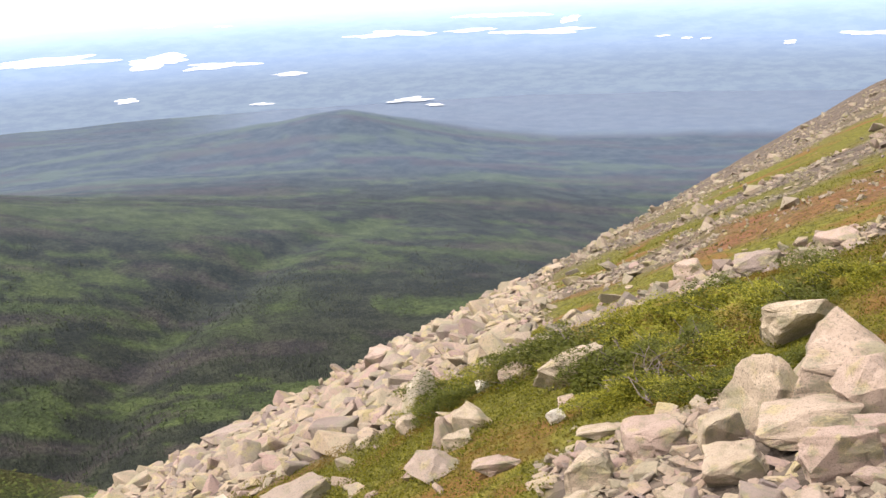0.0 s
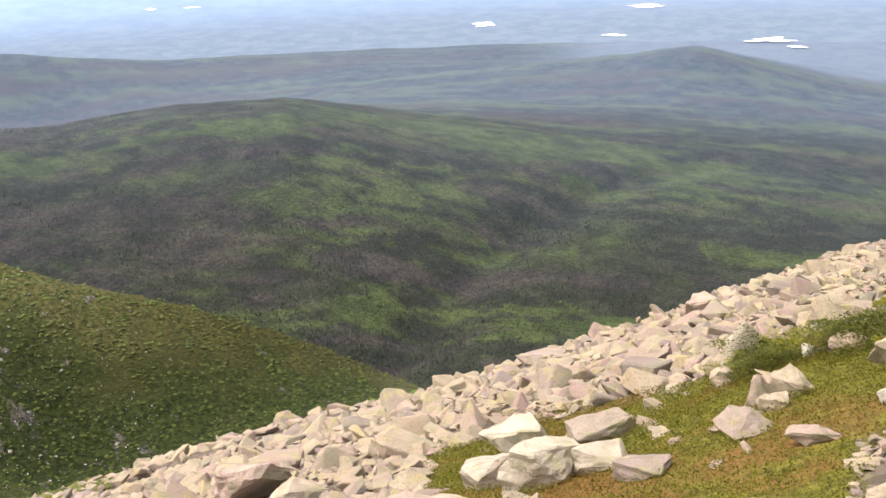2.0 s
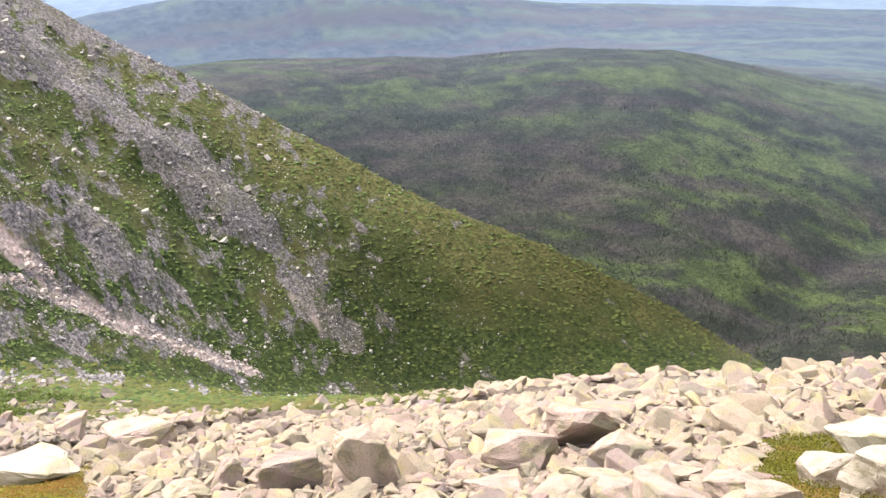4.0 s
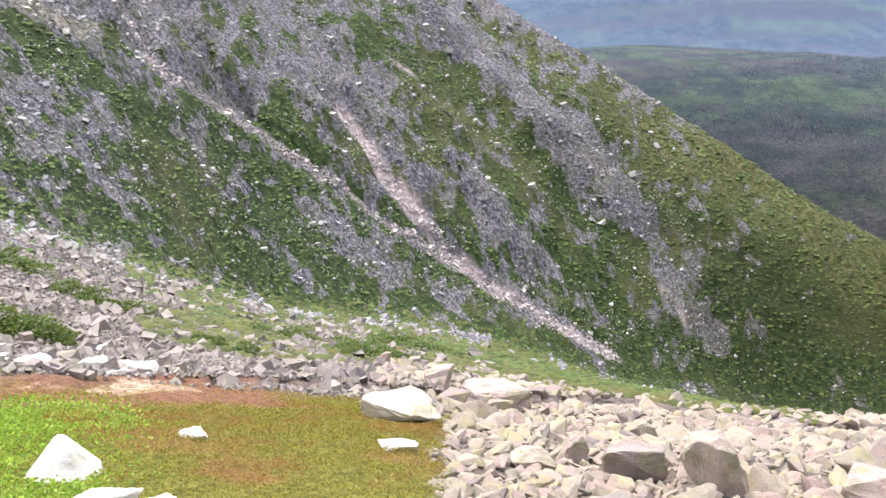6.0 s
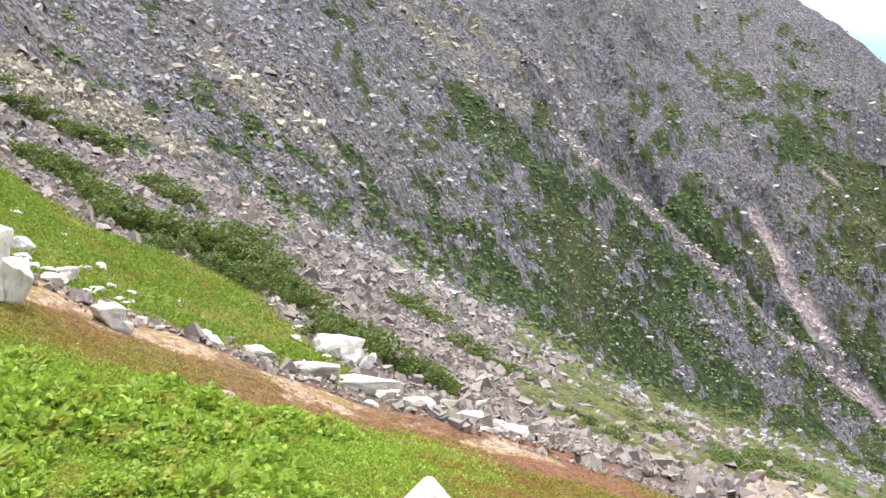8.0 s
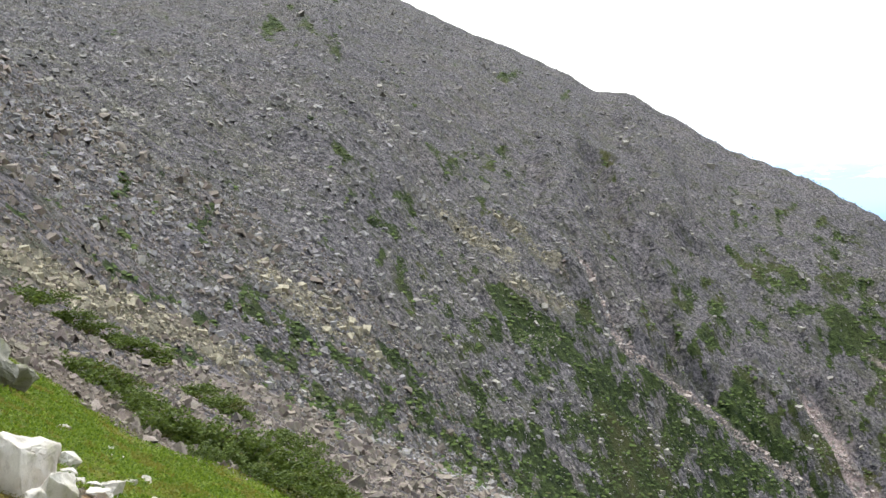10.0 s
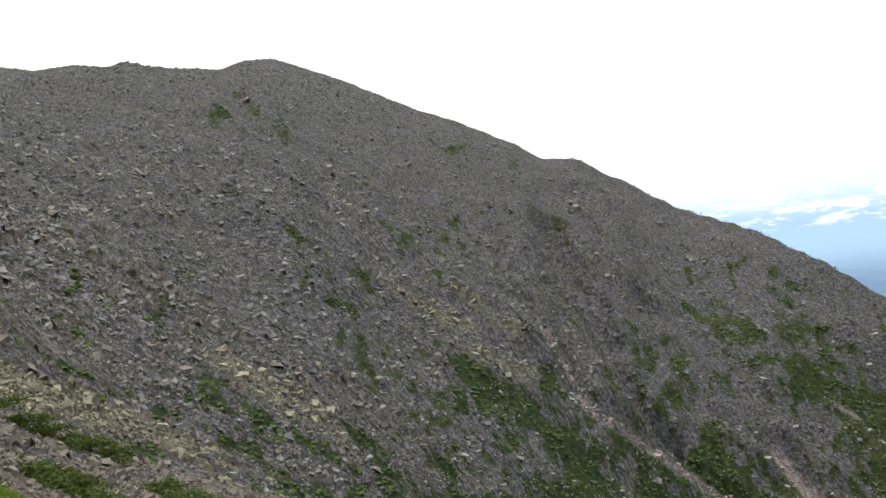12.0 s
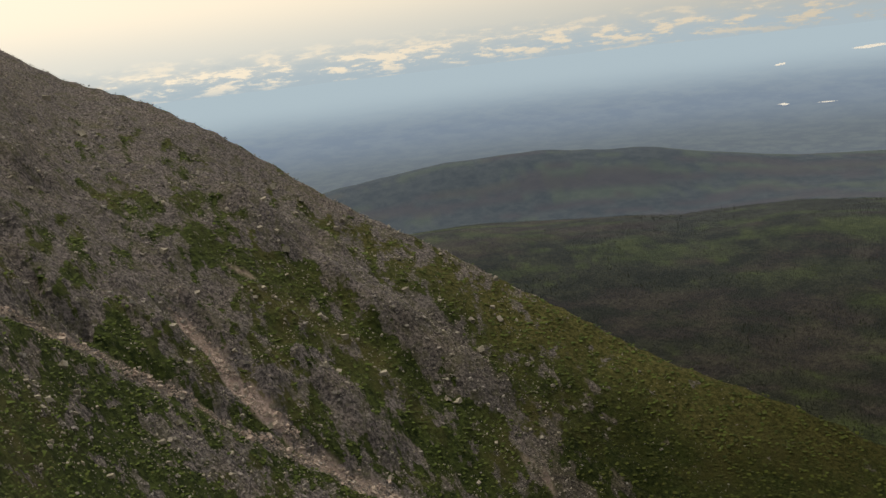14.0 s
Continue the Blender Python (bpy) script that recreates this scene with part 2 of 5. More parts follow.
def ground_material():
    m = Nodes("mountain_ground")
    # heath and moss close by
    patch, fine = m.noise(0.55, 5), m.noise(9, 6, 0.7)
    heath = m.mix(m.ramp(fine, 0.35, 0.65), (0.055, 0.058, 0.010), (0.165, 0.155, 0.028))
    heath = m.mix(m.ramp(patch, 0.50, 0.60), heath, m.mix(fine, (0.09, 0.045, 0.016), (0.22, 0.13, 0.04)))
    bright = m.mix(m.ramp(fine, 0.35, 0.65), (0.05, 0.085, 0.008), (0.16, 0.22, 0.022))
    soil = m.mix(m.ramp(m.noise(7, 7, 0.8), 0.38, 0.64), (0.14, 0.085, 0.05), (0.44, 0.32, 0.215))
    soil = m.mix(m.ramp(m.noise(1.9, 5, 0.7), 0.5, 0.6, 0.0, 0.85), soil, (0.17, 0.13, 0.035))
    # gravel and stones between the rocks, darkened in colour for shaded gaps
    stones = m.mix(m.cells(7.5), (0.05, 0.042, 0.034), (0.17, 0.135, 0.105))
    # the face: grey scree, in which single stones show, and mats of dwarf spruce
    scree = m.mix(m.ramp(m.noise(0.55, 6, 0.8), 0.38, 0.66), (0.042, 0.041, 0.046), (0.30, 0.275, 0.28))
    scree = m.mix(m.ramp(m.noise(0.03, 6, 0.65), 0.46, 0.66, 0.0, 0.35), scree, m.mix(1.0, scree, (1.3, 1.2, 1.0), "MULTIPLY"))
    scree = m.mix(m.math("MULTIPLY", m.attr("stony"), 0.8), scree, m.mix(m.ramp(m.noise(0.5, 6, 0.8), 0.38, 0.66), (0.10, 0.09, 0.06), (0.44, 0.40, 0.29)))
    scree = m.mix(m.ramp(m.noise(0.11, 7, 0.75), 0.47, 0.62, 0.0, 0.6), scree, m.mix(m.noise(0.9, 5, 0.7), (0.045, 0.052, 0.026), (0.16, 0.165, 0.085)))
    mats = m.mix(m.ramp(m.noise(0.35, 6, 0.75), 0.35, 0.68), (0.014, 0.027, 0.008), (0.078, 0.108, 0.030))
    mats = m.mix(m.ramp(m.noise(0.02, 5, 0.6), 0.48, 0.70, 0.0, 0.6), mats, m.mix(m.noise(0.5, 5, 0.7), (0.075, 0.068, 0.028), (0.17, 0.15, 0.066)))
    mats = m.mix(m.attr("olive"), mats, m.mix(m.ramp(m.noise(0.4, 6, 0.75), 0.35, 0.66), (0.036, 0.042, 0.013), (0.145, 0.14, 0.052)))
    scar = m.mix(m.ramp(m.noise(0.45, 6, 0.75), 0.35, 0.65), (0.34, 0.26, 0.24), (0.68, 0.55, 0.51))
    fleck = m.ramp(m.noise(0.28, 8, 0.8), 0.38, 0.64)
    woods = m.mix(fleck, (0.015, 0.019, 0.015), (0.038, 0.045, 0.033))
    woods = m.mix(m.attr("glade"), woods, m.mix(fleck, (0.028, 0.041, 0.018), (0.068, 0.092, 0.038)))
    woods = m.mix(m.math("MULTIPLY", m.attr("dead"), 0.6), woods, m.mix(fleck, (0.024, 0.022, 0.024), (0.072, 0.062, 0.064)))
    # woods multiplied slightly darker by region
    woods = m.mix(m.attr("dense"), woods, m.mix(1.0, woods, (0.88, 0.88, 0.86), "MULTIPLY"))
    woods = m.mix(m.ramp(m.noise(0.03, 6, 0.7), 0.42, 0.6), m.mix(1.0, woods, (0.72, 0.74, 0.8), "MULTIPLY"), m.mix(1.0, woods, (1.28, 1.26, 1.15), "MULTIPLY"))
    # far woods: the blue haze of distance is put into the base colour
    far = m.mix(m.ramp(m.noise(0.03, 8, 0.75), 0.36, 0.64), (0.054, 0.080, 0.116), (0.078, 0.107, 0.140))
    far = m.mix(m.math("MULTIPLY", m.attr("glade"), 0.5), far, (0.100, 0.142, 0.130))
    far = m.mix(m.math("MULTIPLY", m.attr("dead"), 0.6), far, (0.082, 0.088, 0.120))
    # lowland: paler still, with more haze in its colour
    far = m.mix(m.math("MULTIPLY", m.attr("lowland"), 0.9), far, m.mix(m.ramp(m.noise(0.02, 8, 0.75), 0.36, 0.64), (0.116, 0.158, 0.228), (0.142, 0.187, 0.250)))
    c = m.mix(m.attr("heath"), stones, heath)
    c = m.mix(m.attr("bright"), c, bright)
    c = m.mix(m.attr("rusty"), c, m.mix(m.ramp(fine, 0.35, 0.65), (0.085, 0.04, 0.022), (0.21, 0.10, 0.055)))
    c = m.mix(m.ramp(m.math("ADD", m.attr("soil"), m.math("MULTIPLY", m.math("SUBTRACT", m.noise(2.6, 5, 0.7), 0.5), 0.9)), 0.4, 0.6), c, soil)
    rubble = m.math("MULTIPLY", m.attr("face"), 1.0)
    c = m.mix(rubble, c, scree)
    edge = m.math("ADD", m.attr("mats"), m.math("MULTIPLY", m.math("SUBTRACT", m.noise(0.3, 6, 0.75), 0.5), 1.6))
    c = m.mix(m.math("MULTIPLY", m.ramp(edge, 0.42, 0.58), m.attr("face")), c, mats)
    # the low valley end of the face multiplied darker
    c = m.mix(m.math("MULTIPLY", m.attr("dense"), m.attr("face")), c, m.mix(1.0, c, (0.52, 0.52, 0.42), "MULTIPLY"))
    c = m.mix(m.attr("scar"), c, scar)
    c = m.mix(m.attr("woods"), c, woods)
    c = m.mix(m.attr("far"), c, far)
    lumps = m.math("ADD", m.noise(1.2, 6, 0.7), m.math("MULTIPLY", m.noise(11, 4, 0.7), 0.12))
    blocks = m.math("MULTIPLY", m.math("MULTIPLY", m.noise(0.4, 7, 0.8), m.math("MAXIMUM", m.attr("face"), m.attr("woods"))), 9.0)
    return m.done(c, 0.95, m.math("ADD", lumps, blocks), 0.35, 0.8, 0.12)


GROUND = ground_material()


def backdrop_material():
    """The lowland at the edge of sight; miles of haze painted as glow."""
    m = Nodes("hazy_lowland")
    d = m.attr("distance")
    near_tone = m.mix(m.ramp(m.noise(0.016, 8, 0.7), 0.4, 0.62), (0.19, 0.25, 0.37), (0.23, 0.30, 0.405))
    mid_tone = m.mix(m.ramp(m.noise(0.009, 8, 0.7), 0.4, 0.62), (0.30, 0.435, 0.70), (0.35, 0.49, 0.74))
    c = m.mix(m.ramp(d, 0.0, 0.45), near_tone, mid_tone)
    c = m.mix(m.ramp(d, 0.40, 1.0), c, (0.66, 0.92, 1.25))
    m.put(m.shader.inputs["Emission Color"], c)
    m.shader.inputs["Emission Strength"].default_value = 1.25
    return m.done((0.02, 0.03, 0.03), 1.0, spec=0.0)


BACKDROP = backdrop_material()
WATER = Nodes("glowing_lake_water")
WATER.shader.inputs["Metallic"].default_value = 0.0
# the sky's reflection is added as an even white glow
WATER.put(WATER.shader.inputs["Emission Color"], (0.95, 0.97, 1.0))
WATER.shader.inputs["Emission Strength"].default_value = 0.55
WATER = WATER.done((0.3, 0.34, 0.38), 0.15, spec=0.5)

# ---- the shape of the land: height as a function of bearing (degrees to the left of ahead) and distance ----
def lattice(ix, iy, seed):
    h = (ix.astype(np.int64) * 374761393 + iy.astype(np.int64) * 668265263 + seed * 1274126177) & 0xFFFFFFFF
    h = ((h ^ (h >> 13)) * 1274126177) & 0xFFFFFFFF
    return ((h ^ (h >> 16)) & 0xFFFF) / 32767.5 - 1.0


def vnoise(x, y, seed=0):
    """Smooth value noise, -1 to 1."""
    x, y = np.asarray(x, float), np.asarray(y, float)
    ix, iy = np.floor(x), np.floor(y)
    fx, fy = x - ix, y - iy
    fx, fy = fx * fx * (3 - 2 * fx), fy * fy * (3 - 2 * fy)
    ix, iy = ix.astype(np.int64), iy.astype(np.int64)
    a, b = lattice(ix, iy, seed), lattice(ix + 1, iy, seed)
    c, d = lattice(ix, iy + 1, seed), lattice(ix + 1, iy + 1, seed)
    return (a * (1 - fx) + b * fx) * (1 - fy) + (c * (1 - fx) + d * fx) * fy


def fbm(x, y, octaves=4, seed=0):
    total, amp, norm = 0.0, 1.0, 0.0
    for k in range(octaves):
        total = total + amp * vnoise(x * 2 ** k + 17.3 * k, y * 2 ** k - 9.1 * k, seed + k)
        norm += amp
        amp *= 0.5
    return total / norm


def smooth(lo, hi, v):
    t = np.clip((v - lo) / (hi - lo), 0, 1)
    return t * t * (3 - 2 * t)


DIP = 50.0          # bearing straight down the near slope
FALL, BULGE = 0.448, 0.00303
# bearing, end of the near slope, foot of the face (distance, rise in degrees), crest (distance, rise)
FORM = np.array([
    (-60, 23.8, 200, 2, 420, 6), (-40, 47.6, 250, -1, 400, -1), (-24, 83.3, 210, -8.2, 500, -14), (-7, 35.7, 300, -18.8, 600, -26),
    (5, 28.6, 350, -24.2, 600, -30), (15, 26.2, 400, -27.2, 600, -31), (24, 25, 440, -29.0, 520, -26.9), (31.6, 25, 450, -30.2, 535, -23.2),
    (43.5, 23.8, 420, -31.2, 560, -18.7), (54.5, 23.8, 380, -29.9, 600, -12.3), (66, 16.7, 320, -26.8, 640, -4.5), (76, 15.5, 250, -24.8, 700, 1.3),
    (82.6, 14.5, 190, -21.8, 720, 4.3), (96, 13.1, 125, -15.0, 790, 11.1), (108, 11.9, 90, -9.0, 770, 11.2), (114, 10.7, 70, -5.5, 740, 12),
    (130, 9.5, 60, 5, 600, 14), (170, 9.5, 60, 20, 400, 22), (230, 9.5, 60, 24, 350, 22), (285, 11.9, 80, 16, 350, 16), (300, 23.8, 200, 2, 420, 6),
], float)
KNOTS = np.arange(-60, 300.01, 0.25)
TABLE = []
for column in range(1, 6):
    values = np.interp(KNOTS, FORM[:, 0], FORM[:, column])
    padded = np.concatenate([values[-25:-1], values, values[1:25]])
    kernel = np.hanning(17)
    TABLE.append(np.convolve(padded, kernel / kernel.sum(), "same")[24:-24])
# the crest of the face: bearing, rise in degrees
SKYLINE = [
    (22, -27.8), (24.3, -26.9), (27.8, -25.2), (34.7, -22.3), (42, -19.6), (44.8, -18.2), (48.3, -16.05), (51.4, -14.3), (54.6, -12.2), (56.2, -11.25),
    (59.2, -9.5), (62.1, -7.5), (64.2, -5.8), (67.2, -3.5), (68.7, -2.66), (69.8, -1.86), (71.5, -1.04), (74.4, 0.2), (76.4, 1.5), (77.3, 2.2),
    (78.35, 2.66), (79.4, 3.5), (80.0, 3.74), (81.4, 3.8), (81.7, 3.9), (82.8, 4.74), (84.6, 5.7), (86.5, 6.7), (88.35, 7.45), (92.6, 9.65), (95.4, 10.8),
    (96.3, 11.15), (97.9, 11.15), (99.2, 10.75), (103.2, 11.15), (104.5, 11.45), (105.2, 11.3), (107, 11.5), (109, 11.3), (112.2, 11.8), (113.4, 12.05), (118, 12.1),
]
bear, rise = np.array(SKYLINE).T
inside = smooth(22, 25, KNOTS) * (1 - smooth(117, 124, KNOTS))
TABLE[4] = TABLE[4] * (1 - inside) + np.interp(KNOTS, bear, rise) * inside

PLAIN_R = [0, 600, 1150, 2000, 2600, 3200, 3800, 4400, 4900]
PLAIN_Z = [-286, -298, -345, -385, -392, -352, -276, -210, -143]
HILLS = [  # distance, width towards and away, bearings, rise of the crest in degrees
    (1150, 330, 420, (-14, 2.7, 11.5, 20.9, 28.7, 35, 41, 54.7, 75), (-17.5, -15.8, -14.6, -12.9, -11.1, -11.1, -11.5, -11.0, -11.5)),
    (2000, 260, 260, (-40, -17, -7, -1.9, 2.3, 5.2, 7.2, 9.1, 14, 24, 40), (-11.2, -11.3, -11.25, -10.75, -9.75, -9.05, -9.15, -9.5, -9.9, -10.2, -11)),
    (2400, 240, 160, (0, 11, 24, 35, 43, 49, 54.4, 60.6, 66, 80), (-9.6, -9.4, -8.7, -8.4, -7.25, -6.85, -6.9, -7.8, -8.8, -9.6)),
]


def wrap(bearing):
    return (np.asarray(bearing, float) + 60) % 360 - 60


def spill(far, b):
    """What the other hills add under a hill's crest."""
    total = 0.0
    for other, near_side, far_side, bearings, rises in HILLS:
        if other != far:
            top = other * np.tan(np.radians(np.interp(b, bearings, rises))) - np.interp(other, PLAIN_R, PLAIN_Z)
            total = total + np.maximum(top, -30) * math.exp(-((far - other) / (near_side if far < other else far_side)) ** 2)
    return total


def valley(b, r):
    """The low ground and its wooded hills, seen from the eye's level."""
    z = np.interp(r, PLAIN_R, PLAIN_Z)
    x, y = -r * np.sin(np.radians(b)), r * np.cos(np.radians(b))
    for far, near_side, far_side, bearings, rises in HILLS:
        top = far * np.tan(np.radians(np.interp(b, bearings, rises)))
        wide = np.where(r < far, near_side, far_side)
        z = z + np.maximum(top - np.interp(far, PLAIN_R, PLAIN_Z) - spill(far, b), -40) * np.exp(-((r - far) / wide) ** 2)
    z = z + 10 * fbm(x / 220, y / 220, 4, 5) * smooth(500, 800, r) * (1 - 0.5 * smooth(2300, 2700, r))
    # the stream's furrow
    line = np.interp(r, [450, 640, 800, 1000, 1400], [30, 22, 17.5, 10, -5])
    z = z - 14 * np.exp(-((b - line) * np.radians(1) * r / 38) ** 2) * smooth(450, 560, r) * (1 - smooth(950, 1250, r))
    return z


def base(b, r):
    """The bare form of the near slope and of the face, seen from the eye's level."""
    end, foot_r, foot_e, top_r, top_e = (np.interp(b, KNOTS, column) for column in TABLE)
    foot_z, top_z = foot_r * np.tan(np.radians(foot_e)), top_r * np.tan(np.radians(top_e))
    c = np.cos(np.radians(b - DIP))

    def near(d):
        u = d * c
        return -EYE - FALL * u - BULGE * np.where(u > 0, u, 0) ** 2
    end_z = near(end)
    lead, climb = (foot_z - end_z) / (foot_r - end), (top_z - foot_z) / (top_r - foot_r)
    past, soft = r - foot_r, 0.06 * foot_r
    z = end_z + lead * (r - end) + (climb - lead) * 0.5 * (past + np.sqrt(past ** 2 + soft ** 2))
    z = np.where(r < end, near(r), z)
    return np.where(r > top_r, top_z - 0.55 * (r - top_r), z)


def trace(line, from_r=14.0):
    """A line over the slopes, given by bearing and rise in degrees from the eye, as points of the land."""
    reach = np.geomspace(from_r, 900, 1500)
    points = []
    for b, rise_ in line:
        over = base(np.full(1500, float(b)), reach) - reach * math.tan(radians(rise_))
        k = int(np.argmax(over > 0))
        r = reach[k]
        points.append((-r * math.sin(radians(b)), r * math.cos(radians(b)), float(base(b, r))))
    return np.array(points)


def feature(line, half):
    """A feature of the face: its line and its half width, given in degrees as seen from the eye, in metres."""
    pts = trace(line)
    return pts, 1.7 * float(np.hypot(pts[:, 0], pts[:, 1]).mean()) * radians(half), min(b for b, _ in line), max(b for b, _ in line)


FOLD_LINE = [(70.6, -13.5), (69.4, -15.4), (68.3, -17.6), (66.8, -19.5), (64.8, -21.8), (61.6, -24.3), (58.1, -26.4), (54.9, -28.0)]
PALE_LINE = [(83.2, -5.6), (81.9, -8.0), (80.6, -10.6), (77.6, -12.7), (74.8, -14.9), (71.5, -17.4), (68.9, -19.5), (65.8, -21.8), (62.3, -23.9)]
GULLY_LINE = [(82.0, 0.2), (81.0, -2.3), (80.3, -4.5), (79.1, -7.1), (78.1, -10.2), (76.2, -12.6)]
FOLD, FOLD_TOP, PALE, GULLY = feature(FOLD_LINE, 0.42), feature(FOLD_LINE[:4], 0.52), feature(PALE_LINE, 0.30), feature(GULLY_LINE, 0.8)
CLIFFS = [feature(*f) for f in (
    ([(65.1, -8.8), (61.9, -12.0), (58.6, -15.7)], 1.1), ([(60.5, -13.8), (57.6, -17.0), (55.6, -18.6), (53.9, -20.2)], 1.2), ([(69.6, -13.2), (67.6, -16.0), (66.0, -18.6)], 0.9),
    ([(63.6, -18.0), (61.6, -20.6), (60.2, -22.2)], 0.9), ([(83.9, 0.2), (83.6, -2.4), (83.2, -5.0), (82.6, -7.3)], 1.1), ([(66.6, -8.0), (64.6, -10.6)], 0.7),
    ([(73.3, -12.0), (71.6, -14.6)], 0.8), ([(79.6, 2.0), (78.4, -1.0), (77.2, -4.4)], 0.9))]
# mats of dwarf spruce and alder: line and half width in degrees, strength
MATS = [(feature(line, half), strong) for line, half, strong in (
    ([(87.6, -7.6), (84.9, -9.4)], 0.9, 1.35), ([(86.0, -9.0), (83.6, -11.0), (82.0, -13.2), (80.6, -16.2), (78.6, -18.8)], 1.7, 1.3), ([(79.6, -17.4), (77.2, -19.6), (74.5, -21.6), (70.5, -23.8), (65.8, -25.4)], 1.2, 1.1),
    ([(88.4, -14.4), (85.2, -16.9), (82.2, -19.4), (78.6, -21.4), (74.0, -23.6)], 0.8, 0.85), ([(79.0, -20.8), (74.0, -24.2), (69.0, -25.6), (62.0, -26.8), (57.0, -27.8)], 1.0, 0.9),
    ([(78.6, -10.4), (76.0, -13.0), (73.2, -15.6), (70.4, -18.0), (68.0, -20.2)], 0.75, 0.95), ([(75.4, -11.4), (73.6, -13.8), (71.8, -16.2)], 0.9, 0.75),
    ([(71.8, -8.0), (68.8, -10.5), (65.4, -13.1), (61.8, -16.2), (58.2, -19.0), (54.6, -21.6)], 0.6, 1.05), ([(60.2, -16.8), (55.9, -20.0), (52.6, -22.5), (49.0, -25.5)], 0.8, 0.85),
    ([(65.6, -19.6), (63.8, -21.4), (61.6, -23.2)], 0.5, 0.9), ([(58.6, -21.6), (55.4, -24.2), (52.4, -26.4)], 0.9, 0.8), ([(57.4, -26.6), (52.5, -28.2), (46.0, -29.2)], 1.6, 1.1),
    ([(111.0, -3.2), (109.2, -4.5), (107.3, -5.7)], 0.42, 1.0), ([(100.0, -8.3), (97.3, -10.1)], 0.45, 0.95), ([(94.2, -10.5), (91.4, -12.2)], 0.4, 0.95), ([(93.0, -7.8), (91.4, -9.5)], 0.5, 0.7),
    ([(92.2, -14.9), (88.6, -17.1)], 0.45, 0.95), ([(91.7, -17.9), (88.6, -19.6), (85.5, -21.4)], 0.3, 1.0), ([(116.7, 0.6), (115.1, -0.1), (113.2, -1.5)], 0.55, 0.95),
    ([(110.2, -1.3), (108.7, -2.5)], 0.5, 0.85), ([(101.7, -9.5), (99.6, -10.8)], 0.3, 0.8), ([(93.3, 3.3), (91.9, 2.4)], 0.28, 0.6), ([(90.4, 4.5), (89.6, 4.0)], 0.3, 0.6),
    ([(110.6, 5.3), (109.4, 4.8)], 0.22, 0.5), ([(105.7, 4.6), (104.3, 4.0)], 0.26, 0.5), ([(80.6, -20.8), (73.7, -25.4), (68.7, -26.9), (62.9, -28.6), (56.1, -30.0)], 0.55, 0.8),
    ([(83.4, -8.4), (82.0, -9.6)], 0.5, 1.0), ([(74.4, -6.0), (72.2, -8.2)], 0.45, 0.7), ([(95.6, -14.0), (92.8, -15.8)], 0.3, 0.8), ([(104.5, -7.5), (102.0, -9.2)], 0.3, 0.8), ([(98.8, -12.2), (96.4, -13.8)], 0.28, 0.8))]
# bare grey rubble within the green
RUBBLE = [feature(*f) for f in (
    ([(77.6, -19.0), (75.5, -21.1), (73.7, -22.8)], 0.55), ([(73.4, -18.9), (70.8, -20.5)], 0.45), ([(51.7, -23.4), (49.9, -25.4), (48.0, -27.0)], 0.8), ([(62.4, -23.4), (59.1, -25.5), (55.2, -27.9)], 0.4),
    ([(70.2, -21.6), (68.0, -23.4)], 0.35), ([(98.3, -6.7), (95.6, -8.1), (93.1, -10.2), (90.6, -12.7)], 0.8), ([(84.8, -16.0), (83.4, -18.2)], 0.5), ([(56.6, -16.0), (55.3, -18.3), (53.4, -20.7)], 1.0), ([(58.7, -25.3), (55.5, -28.3), (51.6, -30.0)], 0.35))]
# paler, yellowish boulder strips and fresh scars
BOULDERY = [feature(*f) for f in (
    ([(114.8, -3.5), (111.7, -5.4), (107.5, -7.4), (102.0, -10.2)], 0.8), ([(100.2, -6.2), (98.0, -7.9), (95.6, -9.6)], 0.8), ([(90.9, -2.5), (89.2, -3.7), (87.2, -5.3)], 0.4), ([(87.0, -7.0), (83.6, -8.6)], 0.28), ([(86.4, -4.4), (84.4, -6.6)], 0.4))]
SCARS = [feature(*f) for f in (([(46.6, -16.9), (44.7, -18.3)], 0.22), ([(90.4, -2.9), (89.0, -3.9)], 0.16), ([(86.8, -7.2), (83.9, -8.7)], 0.12), ([(51.4, -24.6), (50.2, -26.0)], 0.3), ([(67.6, -11.4), (66.4, -12.4)], 0.25))]

def streak(p, mark, widen=1.0):
    """1 on a feature of the land, 0 a few widths away from it. p: bearings, x, y and heights."""
    b, x, y, z = p
    pts, wide, b_lo, b_hi = mark
    wide = wide * widen
    out = np.zeros(np.shape(b))
    near_r = float(np.hypot(pts[:, 0], pts[:, 1]).min())
    slack = math.degrees(5 * wide / near_r)
    idx = np.nonzero((b > b_lo - slack) & (b < b_hi + slack))[0]
    if not len(idx):
        return out
    q = np.stack([x[idx], y[idx], z[idx]], -1)
    gap = np.full(len(idx), 1e9)
    for a, c in zip(pts, pts[1:]):
        ac = c - a
        t = np.clip(((q - a) @ ac) / (ac @ ac), 0, 1)
        gap = np.minimum(gap, np.linalg.norm(q - a - t[:, None] * ac, axis=1))
    close = gap < 4.5 * wide
    idx, gap, q = idx[close], gap[close], q[close]
    ragged = gap * (1 + 0.6 * fbm(q[:, 0] / (2.2 * wide), q[:, 1] / (2.2 * wide), 3, 57)) + 0.5 * wide * fbm(q[:, 0] / (0.7 * wide), q[:, 1] / (0.7 * wide), 3, 58)
    out[idx] = 1 - smooth(0.35, 1.35, ragged / wide)
    return out


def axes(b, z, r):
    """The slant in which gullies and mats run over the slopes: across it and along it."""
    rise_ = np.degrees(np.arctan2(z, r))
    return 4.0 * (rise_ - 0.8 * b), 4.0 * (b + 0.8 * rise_)


